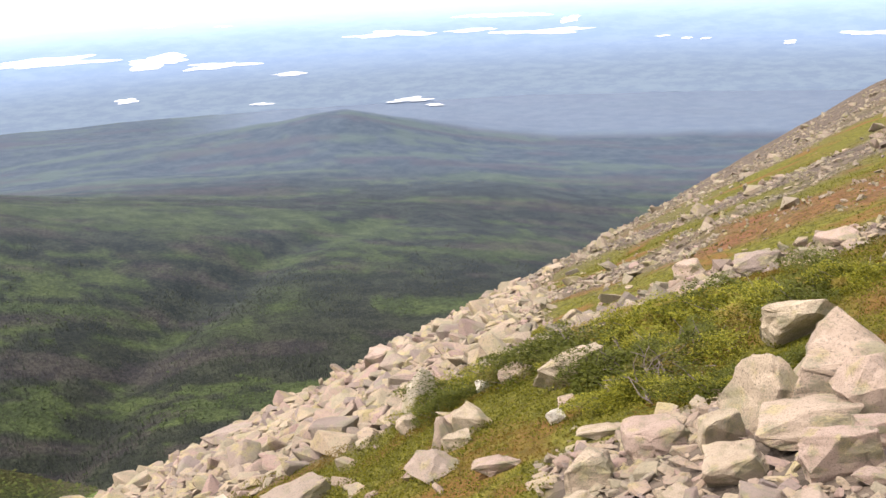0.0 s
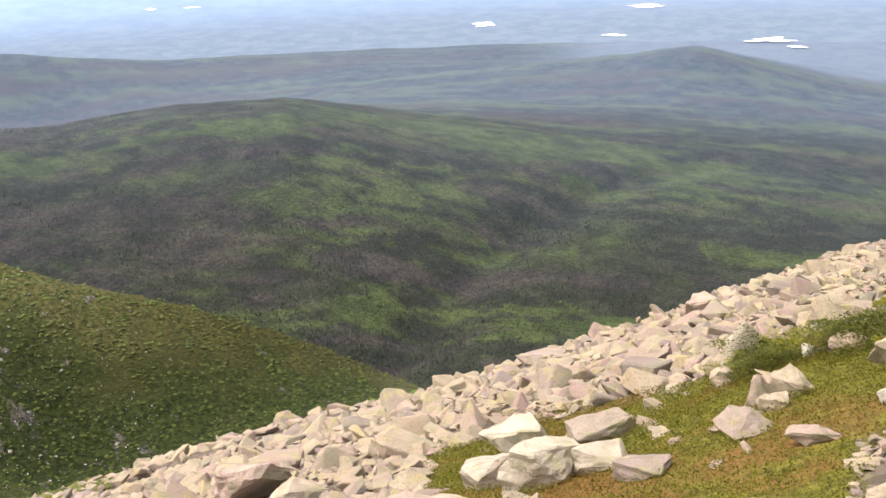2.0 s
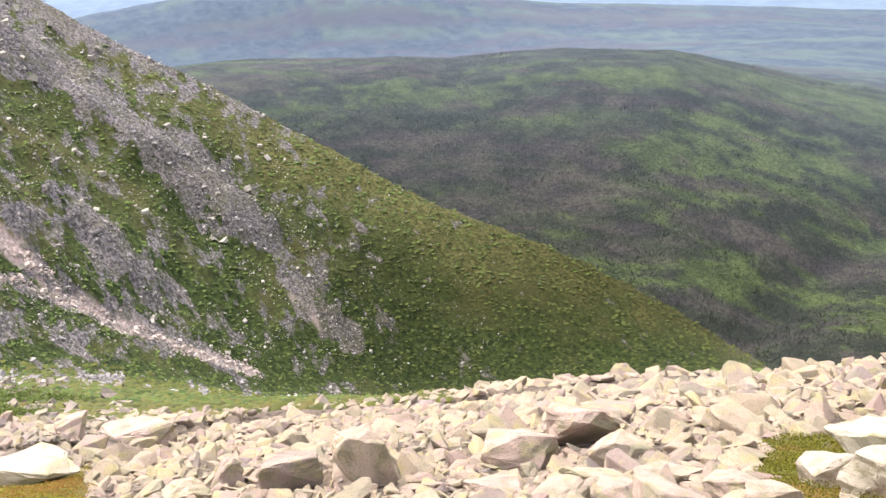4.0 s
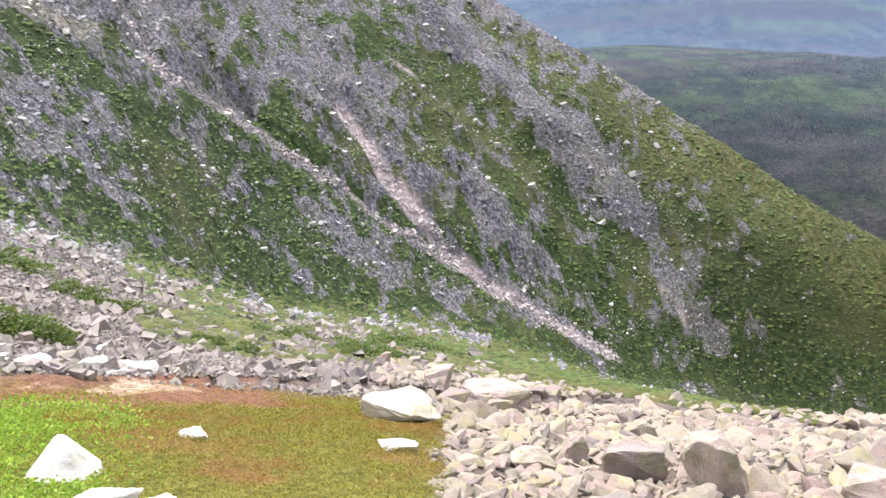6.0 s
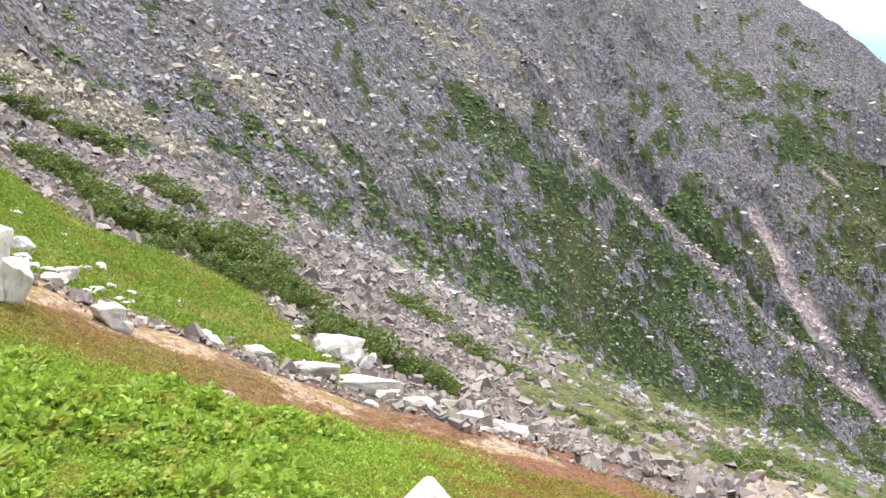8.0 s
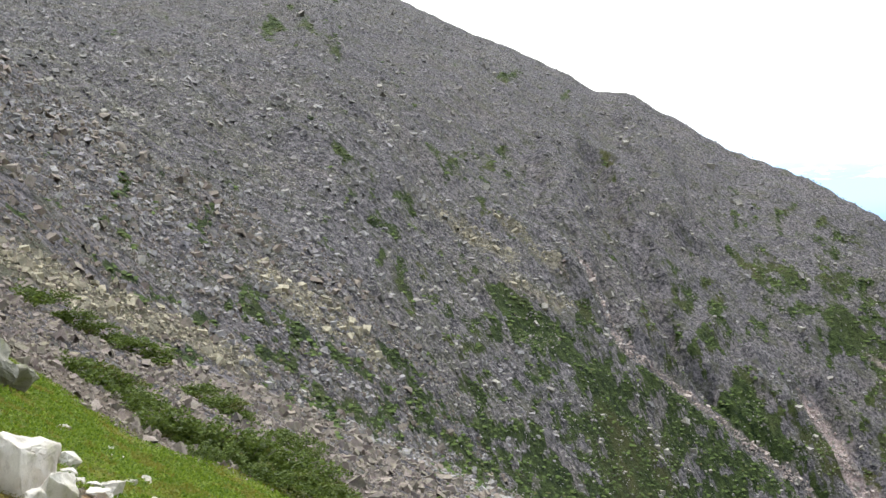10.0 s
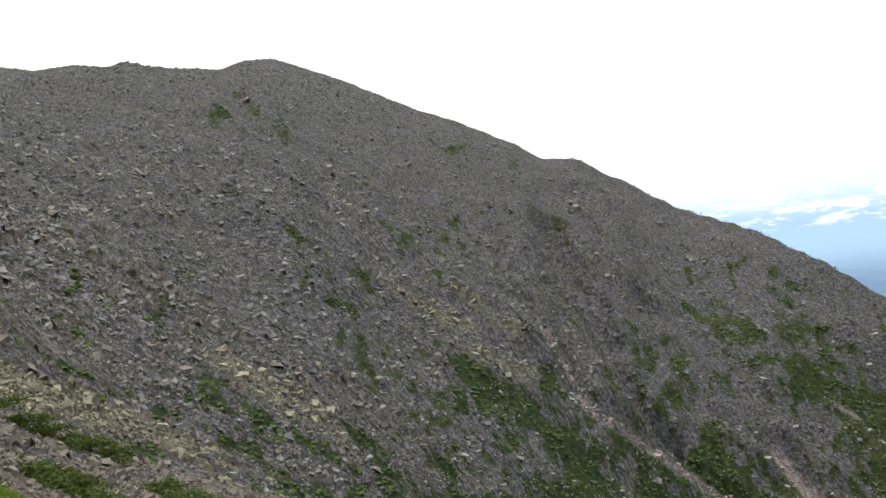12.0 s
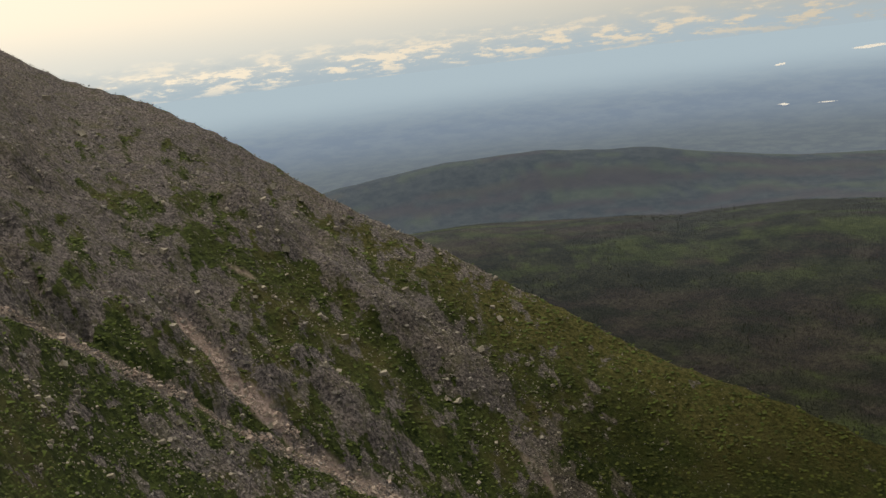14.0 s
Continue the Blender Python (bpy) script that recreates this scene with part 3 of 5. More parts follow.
def land(x, y):
    """Height of the ground at x, y."""
    x, y = np.asarray(x, float), np.asarray(y, float)
    if x.ndim != 1:
        return land(x.ravel(), y.ravel()).reshape(x.shape)
    r = np.hypot(x, y) + 1e-6
    b = wrap(np.degrees(np.arctan2(-x, y)))
    foot_r, top_r = np.interp(b, KNOTS, TABLE[1]), np.interp(b, KNOTS, TABLE[3])
    q = np.clip((r - foot_r) / (top_r - foot_r), 0, 1)
    z = base(b, r)
    p = (b, x, y, z)
    # ribs and gullies that run down the face, and rough ground
    onface = smooth(0.02, 0.25, q) * (1 - smooth(0.9, 1.0, q)) * smooth(30, 44, b) * (1 - smooth(118, 128, b))
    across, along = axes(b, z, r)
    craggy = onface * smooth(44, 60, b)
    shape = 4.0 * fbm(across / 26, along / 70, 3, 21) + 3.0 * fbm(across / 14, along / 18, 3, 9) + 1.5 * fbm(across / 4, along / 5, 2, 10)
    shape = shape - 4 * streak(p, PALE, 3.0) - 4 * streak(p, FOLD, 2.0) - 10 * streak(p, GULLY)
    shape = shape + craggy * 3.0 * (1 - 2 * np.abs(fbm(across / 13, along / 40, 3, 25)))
    for mark in CLIFFS:
        lift_ = streak(p, mark)
        shape = shape + lift_ * (5.0 + 4.0 * np.abs(fbm(across / 5, along / 26, 3, 27)))
    z = z + onface * shape
    z = z + smooth(25, 90, r) * (1 - smooth(500, 560, r)) * 0.9 * fbm(x / 9, y / 9, 3, 31)
    z = z + smooth(2, 8, r) * (1 - smooth(60, 120, r)) * (0.22 * fbm(x / 4.5, y / 4.5, 3, 41) + 0.06 * fbm(x / 0.9, y / 0.9, 2, 43))
    # loose stones are heaped on the talus, so its bed lies lower
    z = z - 0.2 * smooth(5, 9, r) * (1 - smooth(40, 60, r)) * smooth(-2, 8, b) * (1 - smooth(62, 68, b))
    low = valley(b, r)
    d = 14.0 * smooth(300, 560, r) + 1e-3
    h = np.clip(0.5 + 0.5 * (low - z) / d, 0, 1)
    z = z * (1 - h) + low * h + d * h * (1 - h) * 0.5
    return z + EYE

# ---- the ground as one sheet, with what grows or lies where ----
def cover(x, y):
    """What covers the ground: shares from 0 to 1."""
    x, y = np.asarray(x, float), np.asarray(y, float)
    r = np.hypot(x, y)
    b = wrap(np.degrees(np.arctan2(-x, y)))
    n1, n2 = fbm(x / 2.6, y / 2.6, 4, 61), fbm(x / 0.8, y / 0.8, 3, 67)
    n3 = fbm(x / 30, y / 30, 5, 71)
    out = {}
    right = smooth(-0.5, 0.5, (22 + 4 * n1 - b) / 2.5) * smooth(-0.5, 0.5, (10.7 + 1.2 * n1 + 0.5 * n2 - r) / 0.7)
    pile = smooth(-0.5, 0.5, (-5.5 + 2 * n1 - b) / 2) * smooth(-0.5, 0.5, (6.3 + 0.5 * n1 - r) / 0.5)
    right = right * (1 - pile)
    # the slope beyond the talus: bands of heath, rusty soil and rock
    down = -x * math.sin(radians(DIP)) + y * math.cos(radians(DIP))
    level = x * math.cos(radians(DIP)) + y * math.sin(radians(DIP)) + 1.0 * n1 + 0.5 * n2
    upper = smooth(-0.5, 0.5, (-6 - b) / 3) * (1 - smooth(140, 170, r))
    bands = np.zeros_like(r)
    for lo, hi in ((11.4, 13.8), (16.2, 22.0), (26.0, 46.0), (54.0, 70.0)):
        bands = np.maximum(bands, smooth(lo - 0.5, lo + 0.4, level) * (1 - smooth(hi - 0.6, hi + 0.8, level)))
    bands = bands * (1 - 0.9 * np.exp(-((down - 7.3 - n1) / 0.9) ** 2) * smooth(14, 16, level)) * (1 - 0.8 * smooth(12, 14, down + 2 * n1) * smooth(-0.3, 0.3, n3 + 0.2))
    left = smooth(-0.5, 0.5, (b - 66 - 3 * n1) / 2.5) * smooth(-0.5, 0.5, (14.0 + 0.7 * n1 - r) / 0.7)
    here = 1 - smooth(3.3, 4.3, r + 0.8 * n1)
    out["heath"] = np.clip(np.maximum.reduce([right, upper * bands, left, here]), 0, 1)
    lawn_end = np.interp(b, [80, 94, 97, 100, 109, 115, 140], [14, 15, 18, 24, 25, 30, 40])
    lawn = (0.35 + 0.65 * smooth(-0.3, 0.15, fbm(x / 1.7, y / 1.7, 4, 62) + 0.08)) * smooth(90, 96, b) * smooth(14.8, 16, r + n1) * (1 - smooth(0.0, 2.5, r - lawn_end - 1.5 * n1)) * (1 - smooth(150, 170, b))
    out["lawn"] = np.clip(smooth(90, 96, b) * smooth(14.8, 16, r + n1) * (1 - smooth(0.0, 2.5, r - lawn_end - 1.5 * n1)) * (1 - smooth(150, 170, b)), 0, 1)
    out["heath"] = np.maximum(out["heath"], out["lawn"])
    out["bright"] = np.clip(np.maximum(lawn, left * smooth(82, 100, b + 8 * n1) * smooth(-0.3, 0.2, n1 + 0.25) * (1 - smooth(11.0, 12.0, r))), 0, 1)
    trail_r = np.interp(b, [78, 84, 88, 97, 100, 110, 116, 140], [14.2, 14.2, 13.4, 13.3, 13.6, 14.4, 14.6, 15])
    off = np.abs(r - trail_r + 0.9 * n1 + 0.5 * n2)
    out["soil"] = (1 - smooth(0.2, 1.1, off)) * smooth(76, 84, b) * (1 - smooth(140, 150, b)) * (0.45 + 0.55 * smooth(-0.25, 0.15, fbm(x / 1.3, y / 1.3, 3, 63)))
    red = (0.55 + 0.6 * n1 + 0.5 * n2) * smooth(-0.5, 0.5, (-10 - b) / 4) * smooth(13.0, 14.0, level) * (1 - smooth(16.2, 17.4, level)) * (1 - smooth(6.0, 7.2, down))
    out["rusty"] = np.clip(red * 1.3 + 0.5 * bands * upper * smooth(0.2, 0.6, n1 + n3), 0, 1)
    out["rusty"] = np.maximum(out["rusty"], np.clip(0.9 + 0.7 * n1 + 0.5 * n2, 0, 1) * smooth(-2.6, -1.9, r - trail_r + 0.8 * n1) * (1 - smooth(0.2, 1.0, r - trail_r + 0.8 * n1)) * smooth(72, 78, b) * (1 - smooth(99, 105, b + 5 * n1)))
    out["rusty"] = np.maximum(out["rusty"], (1 - smooth(0.6, 2.2, off)) * smooth(72, 80, b) * (1 - smooth(140, 150, b)) * np.clip(0.75 + 0.8 * n1, 0, 1))
    out["heath"] = np.maximum(out["heath"], np.clip(red * 1.6, 0, 1))
    end, foot_r, foot_e, top_r, top_e = (np.interp(b, KNOTS, column) for column in TABLE)
    q = np.clip((r - foot_r) / (top_r - foot_r), 0, 1)
    face = smooth(30, 46, r) * smooth(18, 26, b) * (1 - smooth(150, 170, b))
    out["face"] = np.clip(face + smooth(150, 170, b) * smooth(15, 25, r) * 0.8, 0, 1)
    # low down and towards the valley the face is green; high up it is bare
    z = base(b, r)
    p = (b, x, y, z)
    rise_ = np.degrees(np.arctan2(z, r))
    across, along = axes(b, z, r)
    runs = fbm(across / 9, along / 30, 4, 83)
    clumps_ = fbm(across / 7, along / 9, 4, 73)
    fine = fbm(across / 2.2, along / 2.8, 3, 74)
    n3 = np.where(r > 60, fbm(across / 22, along / 34, 4, 72), n3)
    green = np.interp(b, [24, 44, 50, 58, 66, 78, 88, 98, 112], [1.0, 0.90, 0.68, 0.56, 0.53, 0.50, 0.41, 0.31, 0.28])
    green = green - 0.24 * smooth(-13, -3, rise_) * smooth(46, 62, b) + 0.12 * (1 - smooth(-24, -20, rise_)) * smooth(50, 60, b) * (1 - smooth(78, 90, b))
    green = green + 0.34 * runs + 0.42 * clumps_ + 0.22 * n3 + 0.75 * fine * smooth(40, 90, r) + 0.2 * (1 - smooth(0.75, 0.95, r / foot_r)) * ((1 - smooth(58, 66, b)) - 1.2 * smooth(66, 76, b)) * smooth(30, 50, r)
    for mark, strong in MATS:
        here_ = streak(p, mark)
        green = green * (1 - 0.5 * here_) + here_ * (strong * 0.55 + 0.3 * clumps_ + 0.6 * fine)
    for mark in RUBBLE:
        green = green - 0.75 * streak(p, mark)
    for mark in CLIFFS:
        green = green - 0.42 * streak(p, mark, 1.1) * (0.7 + 0.9 * clumps_)
    green = green - 0.16 * smooth(-1, 4, rise_) * smooth(80, 90, b) + 0.10 * smooth(72, 76, b) * (1 - smooth(86, 92, b)) * (1 - smooth(-14, -9, rise_))
    green = green - 0.45 * smooth(0.78, 0.95, q) * smooth(52, 60, b)
    stony = np.zeros_like(r)
    for mark in BOULDERY:
        stony = np.maximum(stony, streak(p, mark, 1.6))
    green = green - 0.6 * stony - 0.6 * streak(p, GULLY, 0.7)
    gap = np.maximum(streak(p, PALE), streak(p, FOLD))
    out["mats"] = np.clip(green - 0.8 * gap, 0, 1)
    out["olive"] = np.clip((1 - smooth(50, 66, b - 5 * n3)) * smooth(0.45, 0.95, q + 0.2 * n3 + 0.2 * clumps_) * 0.85 + 0.4 * smooth(0.0, 0.4, runs) * smooth(0.3, 0.6, q) * (1 - smooth(60, 76, b)) + 0.8 * (1 - smooth(0.75, 0.95, r / foot_r)) * (1 - smooth(84, 94, b)), 0, 1)
    out["slide"] = np.clip(np.maximum(np.maximum(streak(p, FOLD, 1.1), 0.7 * streak(p, PALE)), 0.4 * stony), 0, 1)
    scar = 1.1 * streak(p, FOLD_TOP, 0.8) + 0.75 * streak(p, FOLD, 0.8) * smooth(-0.3, 0.3, clumps_ + fine) + 0.4 * streak(p, PALE, 0.6) * smooth(-0.2, 0.3, clumps_ + 0.6 * fine)
    for mark in SCARS:
        scar = scar + 0.6 * streak(p, mark) * smooth(-0.3, 0.3, clumps_ + fine)
    out["scar"] = np.clip(scar, 0, 1)
    out["stony"] = np.clip(stony, 0, 1)
    low = valley(b, r) + EYE
    on_low = smooth(-6, 6, low - land(x, y) + 6) * smooth(420, 520, r)
    out["woods"] = np.clip(on_low, 0, 1)
    # share of painted haze, growing with distance
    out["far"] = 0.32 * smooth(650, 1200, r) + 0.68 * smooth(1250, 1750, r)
    turn = b * 17.5      # metres across the line of sight, a kilometre off
    out["glade"] = smooth(0.0, 0.16, 0.6 * fbm(turn / 190, r / 55, 4, 90) + 0.5 * fbm(turn / 55, r / 18, 4, 91) + 0.25 * fbm(turn / 14, r / 7, 3, 92) - 0.02)
    for gb, gr, wb, wr in ((19.5, 1190, 4.5, 90), (25, 1130, 4, 70), (15, 1060, 2.5, 40), (5, 945, 3, 22), (9.8, 850, 1.6, 50), (36, 945, 4, 18), (31, 800, 2.5, 22), (13, 800, 2, 30), (0, 1010, 3, 20), (42, 1010, 4, 16)):
        out["glade"] = np.maximum(out["glade"], np.exp(-((b - gb) / wb) ** 2 - ((r - gr) / wr) ** 2) * (0.75 + 0.9 * fbm(turn / 30, r / 14, 3, 97)))
    out["glade"] = np.clip(out["glade"], 0, 1)
    # regions coloured darker: near valley woods and the low end of the face
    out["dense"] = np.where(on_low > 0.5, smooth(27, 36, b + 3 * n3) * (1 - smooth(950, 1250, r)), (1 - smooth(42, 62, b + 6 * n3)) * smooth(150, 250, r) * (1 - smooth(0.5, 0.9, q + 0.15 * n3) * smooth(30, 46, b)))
    out["glade"] = out["glade"] * (1 - 0.3 * smooth(26, 34, b) * (1 - smooth(900, 1000, r)))
    out["dead"] = smooth(0.10, 0.24, 0.6 * fbm(turn / 200, r / 50, 3, 94) + 0.6 * fbm(turn / 60, r / 15, 4, 95))
    # where the palest painted haze begins, behind the second hill
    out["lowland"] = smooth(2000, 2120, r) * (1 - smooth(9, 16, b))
    return out


def add_mesh(name, verts, faces, material, shade=True):
    """A mesh object from arrays: all faces of one size."""
    mesh = bpy.data.meshes.new(name)
    verts, faces = np.asarray(verts, np.float32), np.asarray(faces, np.int32)
    count, corners = faces.shape
    mesh.vertices.add(len(verts))
    mesh.vertices.foreach_set("co", verts.ravel())
    mesh.loops.add(count * corners)
    mesh.loops.foreach_set("vertex_index", faces.ravel())
    mesh.polygons.add(count)
    mesh.polygons.foreach_set("loop_start", np.arange(0, count * corners, corners, dtype=np.int32))
    mesh.polygons.foreach_set("use_smooth", np.full(count, shade))
    mesh.update(calc_edges=True)
    mesh.materials.append(material)
    return new(name, mesh)


def set_share(ob, name, values):
    ob.data.attributes.new(name, "FLOAT", "POINT").data.foreach_set("value", np.asarray(values, np.float32))


def polar_sheet(name, bearings, ranges, closed, material):
    B, R = np.meshgrid(bearings, ranges, indexing="ij")
    X, Y = -R * np.sin(np.radians(B)) + 0.06 * np.exp(-R / 0.4), R * np.cos(np.radians(B))
    Z = land(X, Y)
    n, k = B.shape
    i, j = np.meshgrid(np.arange(n if closed else n - 1), np.arange(k - 1), indexing="ij")
    i2 = (i + 1) % n
    faces = np.stack([i * k + j, i * k + j + 1, i2 * k + j + 1, i2 * k + j], -1).reshape(-1, 4)
    return add_mesh(name, np.stack([X, Y, Z], -1).reshape(-1, 3), faces, material)


front = np.concatenate([np.arange(-32, 44, 0.36), np.arange(44, 110, 0.16), np.arange(110, 126, 0.36)])
BEARINGS = np.concatenate([front, np.arange(127, 327, 2.0)])
RANGES = np.concatenate([[0.02, 0.5], np.geomspace(1, 60, 130)[:-1], np.geomspace(60, 800, 255)[:-1], np.geomspace(800, 2600, 90)])
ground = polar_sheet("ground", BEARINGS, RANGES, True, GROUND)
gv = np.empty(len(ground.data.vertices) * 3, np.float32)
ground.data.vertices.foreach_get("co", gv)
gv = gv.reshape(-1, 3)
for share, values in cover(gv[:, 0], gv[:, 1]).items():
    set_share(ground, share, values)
tagged(ground, "steep mountain slope of heath, scree and dwarf spruce over wooded valley", "ground", kind="structure")
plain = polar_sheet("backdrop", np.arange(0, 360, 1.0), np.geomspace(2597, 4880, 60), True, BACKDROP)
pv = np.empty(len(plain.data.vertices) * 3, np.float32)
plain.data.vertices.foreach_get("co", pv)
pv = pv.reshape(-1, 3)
# distance sets how pale and blue the painted haze glows
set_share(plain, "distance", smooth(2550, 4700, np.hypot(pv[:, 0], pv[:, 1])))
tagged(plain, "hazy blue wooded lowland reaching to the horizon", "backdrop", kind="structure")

# ---- stones ----
def hull_rock(name, seed, points=14, bevel=0.0, flat=1.0, peak=0.0, rough=2, steps=2):
    """An angular block: the hull of points on a rounded box, its edges worn."""
    rng = random.Random(seed)
    bm = bmesh.new()
    for _ in range(points):
        v = Vector((rng.uniform(-1, 1), rng.uniform(-1, 1), rng.uniform(-1, 1)))
        top = max(abs(v.x), abs(v.y), abs(v.z))
        v = v / top * rng.uniform(0.82, 1.0) * 0.5
        v = v * (0.78 + 0.22 * rng.random()) if v.length > 0.72 else v
        if v.z > 0:
            v.x, v.y = v.x * (1 - peak * v.z * 2), v.y * (1 - peak * v.z * 2)
        v.z *= flat
        bm.verts.new(v)
    made = bmesh.ops.convex_hull(bm, input=bm.verts)
    loose = [v for v in bm.verts if not v.link_faces]
    bmesh.ops.delete(bm, geom=loose, context="VERTS")
    if bevel:
        bmesh.ops.dissolve_limit(bm, angle_limit=radians(14), verts=bm.verts, edges=bm.edges)
        bmesh.ops.bevel(bm, geom=list(bm.edges), offset=bevel, segments=steps, profile=0.6, affect="EDGES", clamp_overlap=True)
        bmesh.ops.triangulate(bm, faces=bm.faces)
        for _ in range(rough):
            long_edges = [e for e in bm.edges if e.calc_length() > 0.13]
            bmesh.ops.subdivide_edges(bm, edges=long_edges, cuts=1)
            bmesh.ops.triangulate(bm, faces=bm.faces)
        for v in bm.verts:
            p = v.co * 3.2 + Vector((seed, 0, 0))
            v.co += v.co.normalized() * (0.06 * noise.noise(p) + 0.042 * noise.noise(p * 2.7) + 0.022 * noise.noise(p * 7))
    bmesh.ops.triangulate(bm, faces=bm.faces)
    bmesh.ops.recalc_face_normals(bm, faces=bm.faces)
    mesh = bpy.data.meshes.new(name)
    bm.to_mesh(mesh)
    bm.free()
    mesh.materials.append(ROCK)
    return mesh


BOULDERS = [hull_rock("boulder", 100 + k, 17, 0.03) for k in range(18)]
WORN = [hull_rock("stone", 400 + k, 12, 0.04, rough=0, steps=1) for k in range(14)]
PEAKED = [hull_rock("boulder", 300 + k, 18, 0.028, 1.0, (0.97, 0.75, 0.75, 0.75, 0.7)[k]) for k in range(5)]


def pointed_rock(seed):
    """A three-sided peak with worn edges on a broad foot."""
    rng = random.Random(seed)
    bm = bmesh.new()
    for k in range(9):
        a = k * 2 * math.pi / 9 + rng.uniform(-0.15, 0.15)
        reach = rng.uniform(0.44, 0.52)
        for z, part_ in ((-0.5, 1.0), (-0.22, 0.94), (0.12, 0.55)):
            bm.verts.new((math.cos(a) * reach * part_, math.sin(a) * reach * part_ * 0.9, z + rng.uniform(-0.03, 0.03)))
    for x, y, z in ((-0.03, 0.0, 0.5), (0.06, 0.05, 0.46), (0.0, -0.08, 0.42)):
        bm.verts.new((x, y, z))
    bmesh.ops.convex_hull(bm, input=bm.verts)
    bmesh.ops.delete(bm, geom=[v for v in bm.verts if not v.link_faces], context="VERTS")
    bmesh.ops.dissolve_limit(bm, angle_limit=radians(10), verts=bm.verts, edges=bm.edges)
    bmesh.ops.bevel(bm, geom=list(bm.edges), offset=0.025, segments=2, profile=0.6, affect="EDGES", clamp_overlap=True)
    bmesh.ops.triangulate(bm, faces=bm.faces)
    bmesh.ops.subdivide_edges(bm, edges=[e for e in bm.edges if e.calc_length() > 0.13], cuts=1)
    bmesh.ops.triangulate(bm, faces=bm.faces)
    for v in bm.verts:
        q = v.co * 3.5 + Vector((seed, 0, 0))
        v.co += v.co.normalized() * (0.03 * noise.noise(q) + 0.02 * noise.noise(q * 3))
    bmesh.ops.recalc_face_normals(bm, faces=bm.faces)
    mesh = bpy.data.meshes.new("boulder")
    bm.to_mesh(mesh)
    bm.free()
    mesh.materials.append(ROCK)
    return mesh


PEAKED[0] = pointed_rock(5)


def arrays(mesh):
    co = np.empty(len(mesh.vertices) * 3)
    mesh.vertices.foreach_get("co", co)
    tri = np.empty(len(mesh.polygons) * 3, np.int32)
    mesh.polygons.foreach_get("vertices", tri)
    return co.reshape(-1, 3), tri.reshape(-1, 3)


PLAIN_STONES = [arrays(hull_rock("stone", 500 + k, 11)) for k in range(14)]


def rubble(seed):
    """A broken block: a box with its corners knocked about, 10 triangles, its foot in the ground."""
    g = np.random.default_rng(seed)
    co = np.array([(i, j, k) for k in (-0.5, 0.5) for j in (-0.5, 0.5) for i in (-0.5, 0.5)]) * g.uniform(0.55, 1.0, (8, 1)) + g.normal(0, 0.06, (8, 3))
    quads = [(4, 5, 7, 6), (0, 1, 5, 4), (2, 6, 7, 3), (0, 4, 6, 2), (1, 3, 7, 5)]
    tri = [t for a, b, c, d in quads for t in ((a, b, c), (a, c, d))]
    return co, np.array(tri, np.int32)


CHIPS = [rubble(700 + k) for k in range(24)]


def turns(rng, n, lean):
    """Random turns about the vertical with some lean, as 3 x 3 matrices."""
    a, p, q = rng.uniform(0, 2 * np.pi, n), rng.normal(0, lean, n), rng.normal(0, lean, n)
    ca, sa, cp, sp, cq, sq = np.cos(a), np.sin(a), np.cos(p), np.sin(p), np.cos(q), np.sin(q)
    zero, one = np.zeros(n), np.ones(n)
    rz = np.stack([ca, -sa, zero, sa, ca, zero, zero, zero, one], -1).reshape(n, 3, 3)
    rx = np.stack([one, zero, zero, zero, cp, -sp, zero, sp, cp], -1).reshape(n, 3, 3)
    ry = np.stack([cq, zero, sq, zero, one, zero, -sq, zero, cq], -1).reshape(n, 3, 3)
    return rx @ ry @ rz


def strew(name, kinds, centres, scales, lean, material, seed, shade=False):
    """Many small pieces as one mesh: kinds are (vertices, triangles)."""
    rng = np.random.default_rng(seed)
    pick = rng.integers(0, len(kinds), len(centres))
    verts, faces, at = [], [], 0
    for k, (co, tri) in enumerate(kinds):
        m = pick == k
        n = int(m.sum())
        if not n:
            continue
        local = co[None] * scales[m][:, None, :]
        v = np.einsum("nij,nvj->nvi", turns(rng, n, lean), local) + centres[m][:, None, :]
        verts.append(v.reshape(-1, 3))
        faces.append((tri[None] + (np.arange(n) * len(co))[:, None, None] + at).reshape(-1, 3))
        at += n * len(co)
    return add_mesh(name, np.concatenate(verts), np.concatenate(faces), material, shade)


def spot(b, r):
    x, y = -r * math.sin(radians(b)), r * math.cos(radians(b))
    return x, y, float(land(x, y))


def lay_boulder(mesh, b, r, wide, deep, high, turn, lean=0.0, sink=0.25, label="pale angular granite boulder with yellowish lichen", group="boulders on the slope"):
    x, y, z = spot(b, r)
    ob = new("boulder", mesh)
    tilt = math.degrees(math.atan(0.45))
    down = Vector((-math.sin(radians(DIP)), math.cos(radians(DIP)), 0))
    lay = Matrix.Rotation(radians(0.55 * tilt), 4, Vector((0, 0, 1)).cross(down) * 1.0)
    ob.matrix_world = Matrix.Translation((x, y, z + high * (0.5 - sink))) @ lay @ pose(0, 0, 0, lean, 0, turn) @ Matrix.Diagonal((wide, deep, high, 1))
    return tagged(ob, label, "rock", group)


TINTED = {}


def tinted(mesh, material):
    """The same block in another stone."""
    key = (mesh.name, material.name)
    if key not in TINTED:
        TINTED[key] = mesh.copy()
        TINTED[key].materials[0] = material
    return TINTED[key]


PLACED = []      # x, y, radius of what is laid by hand


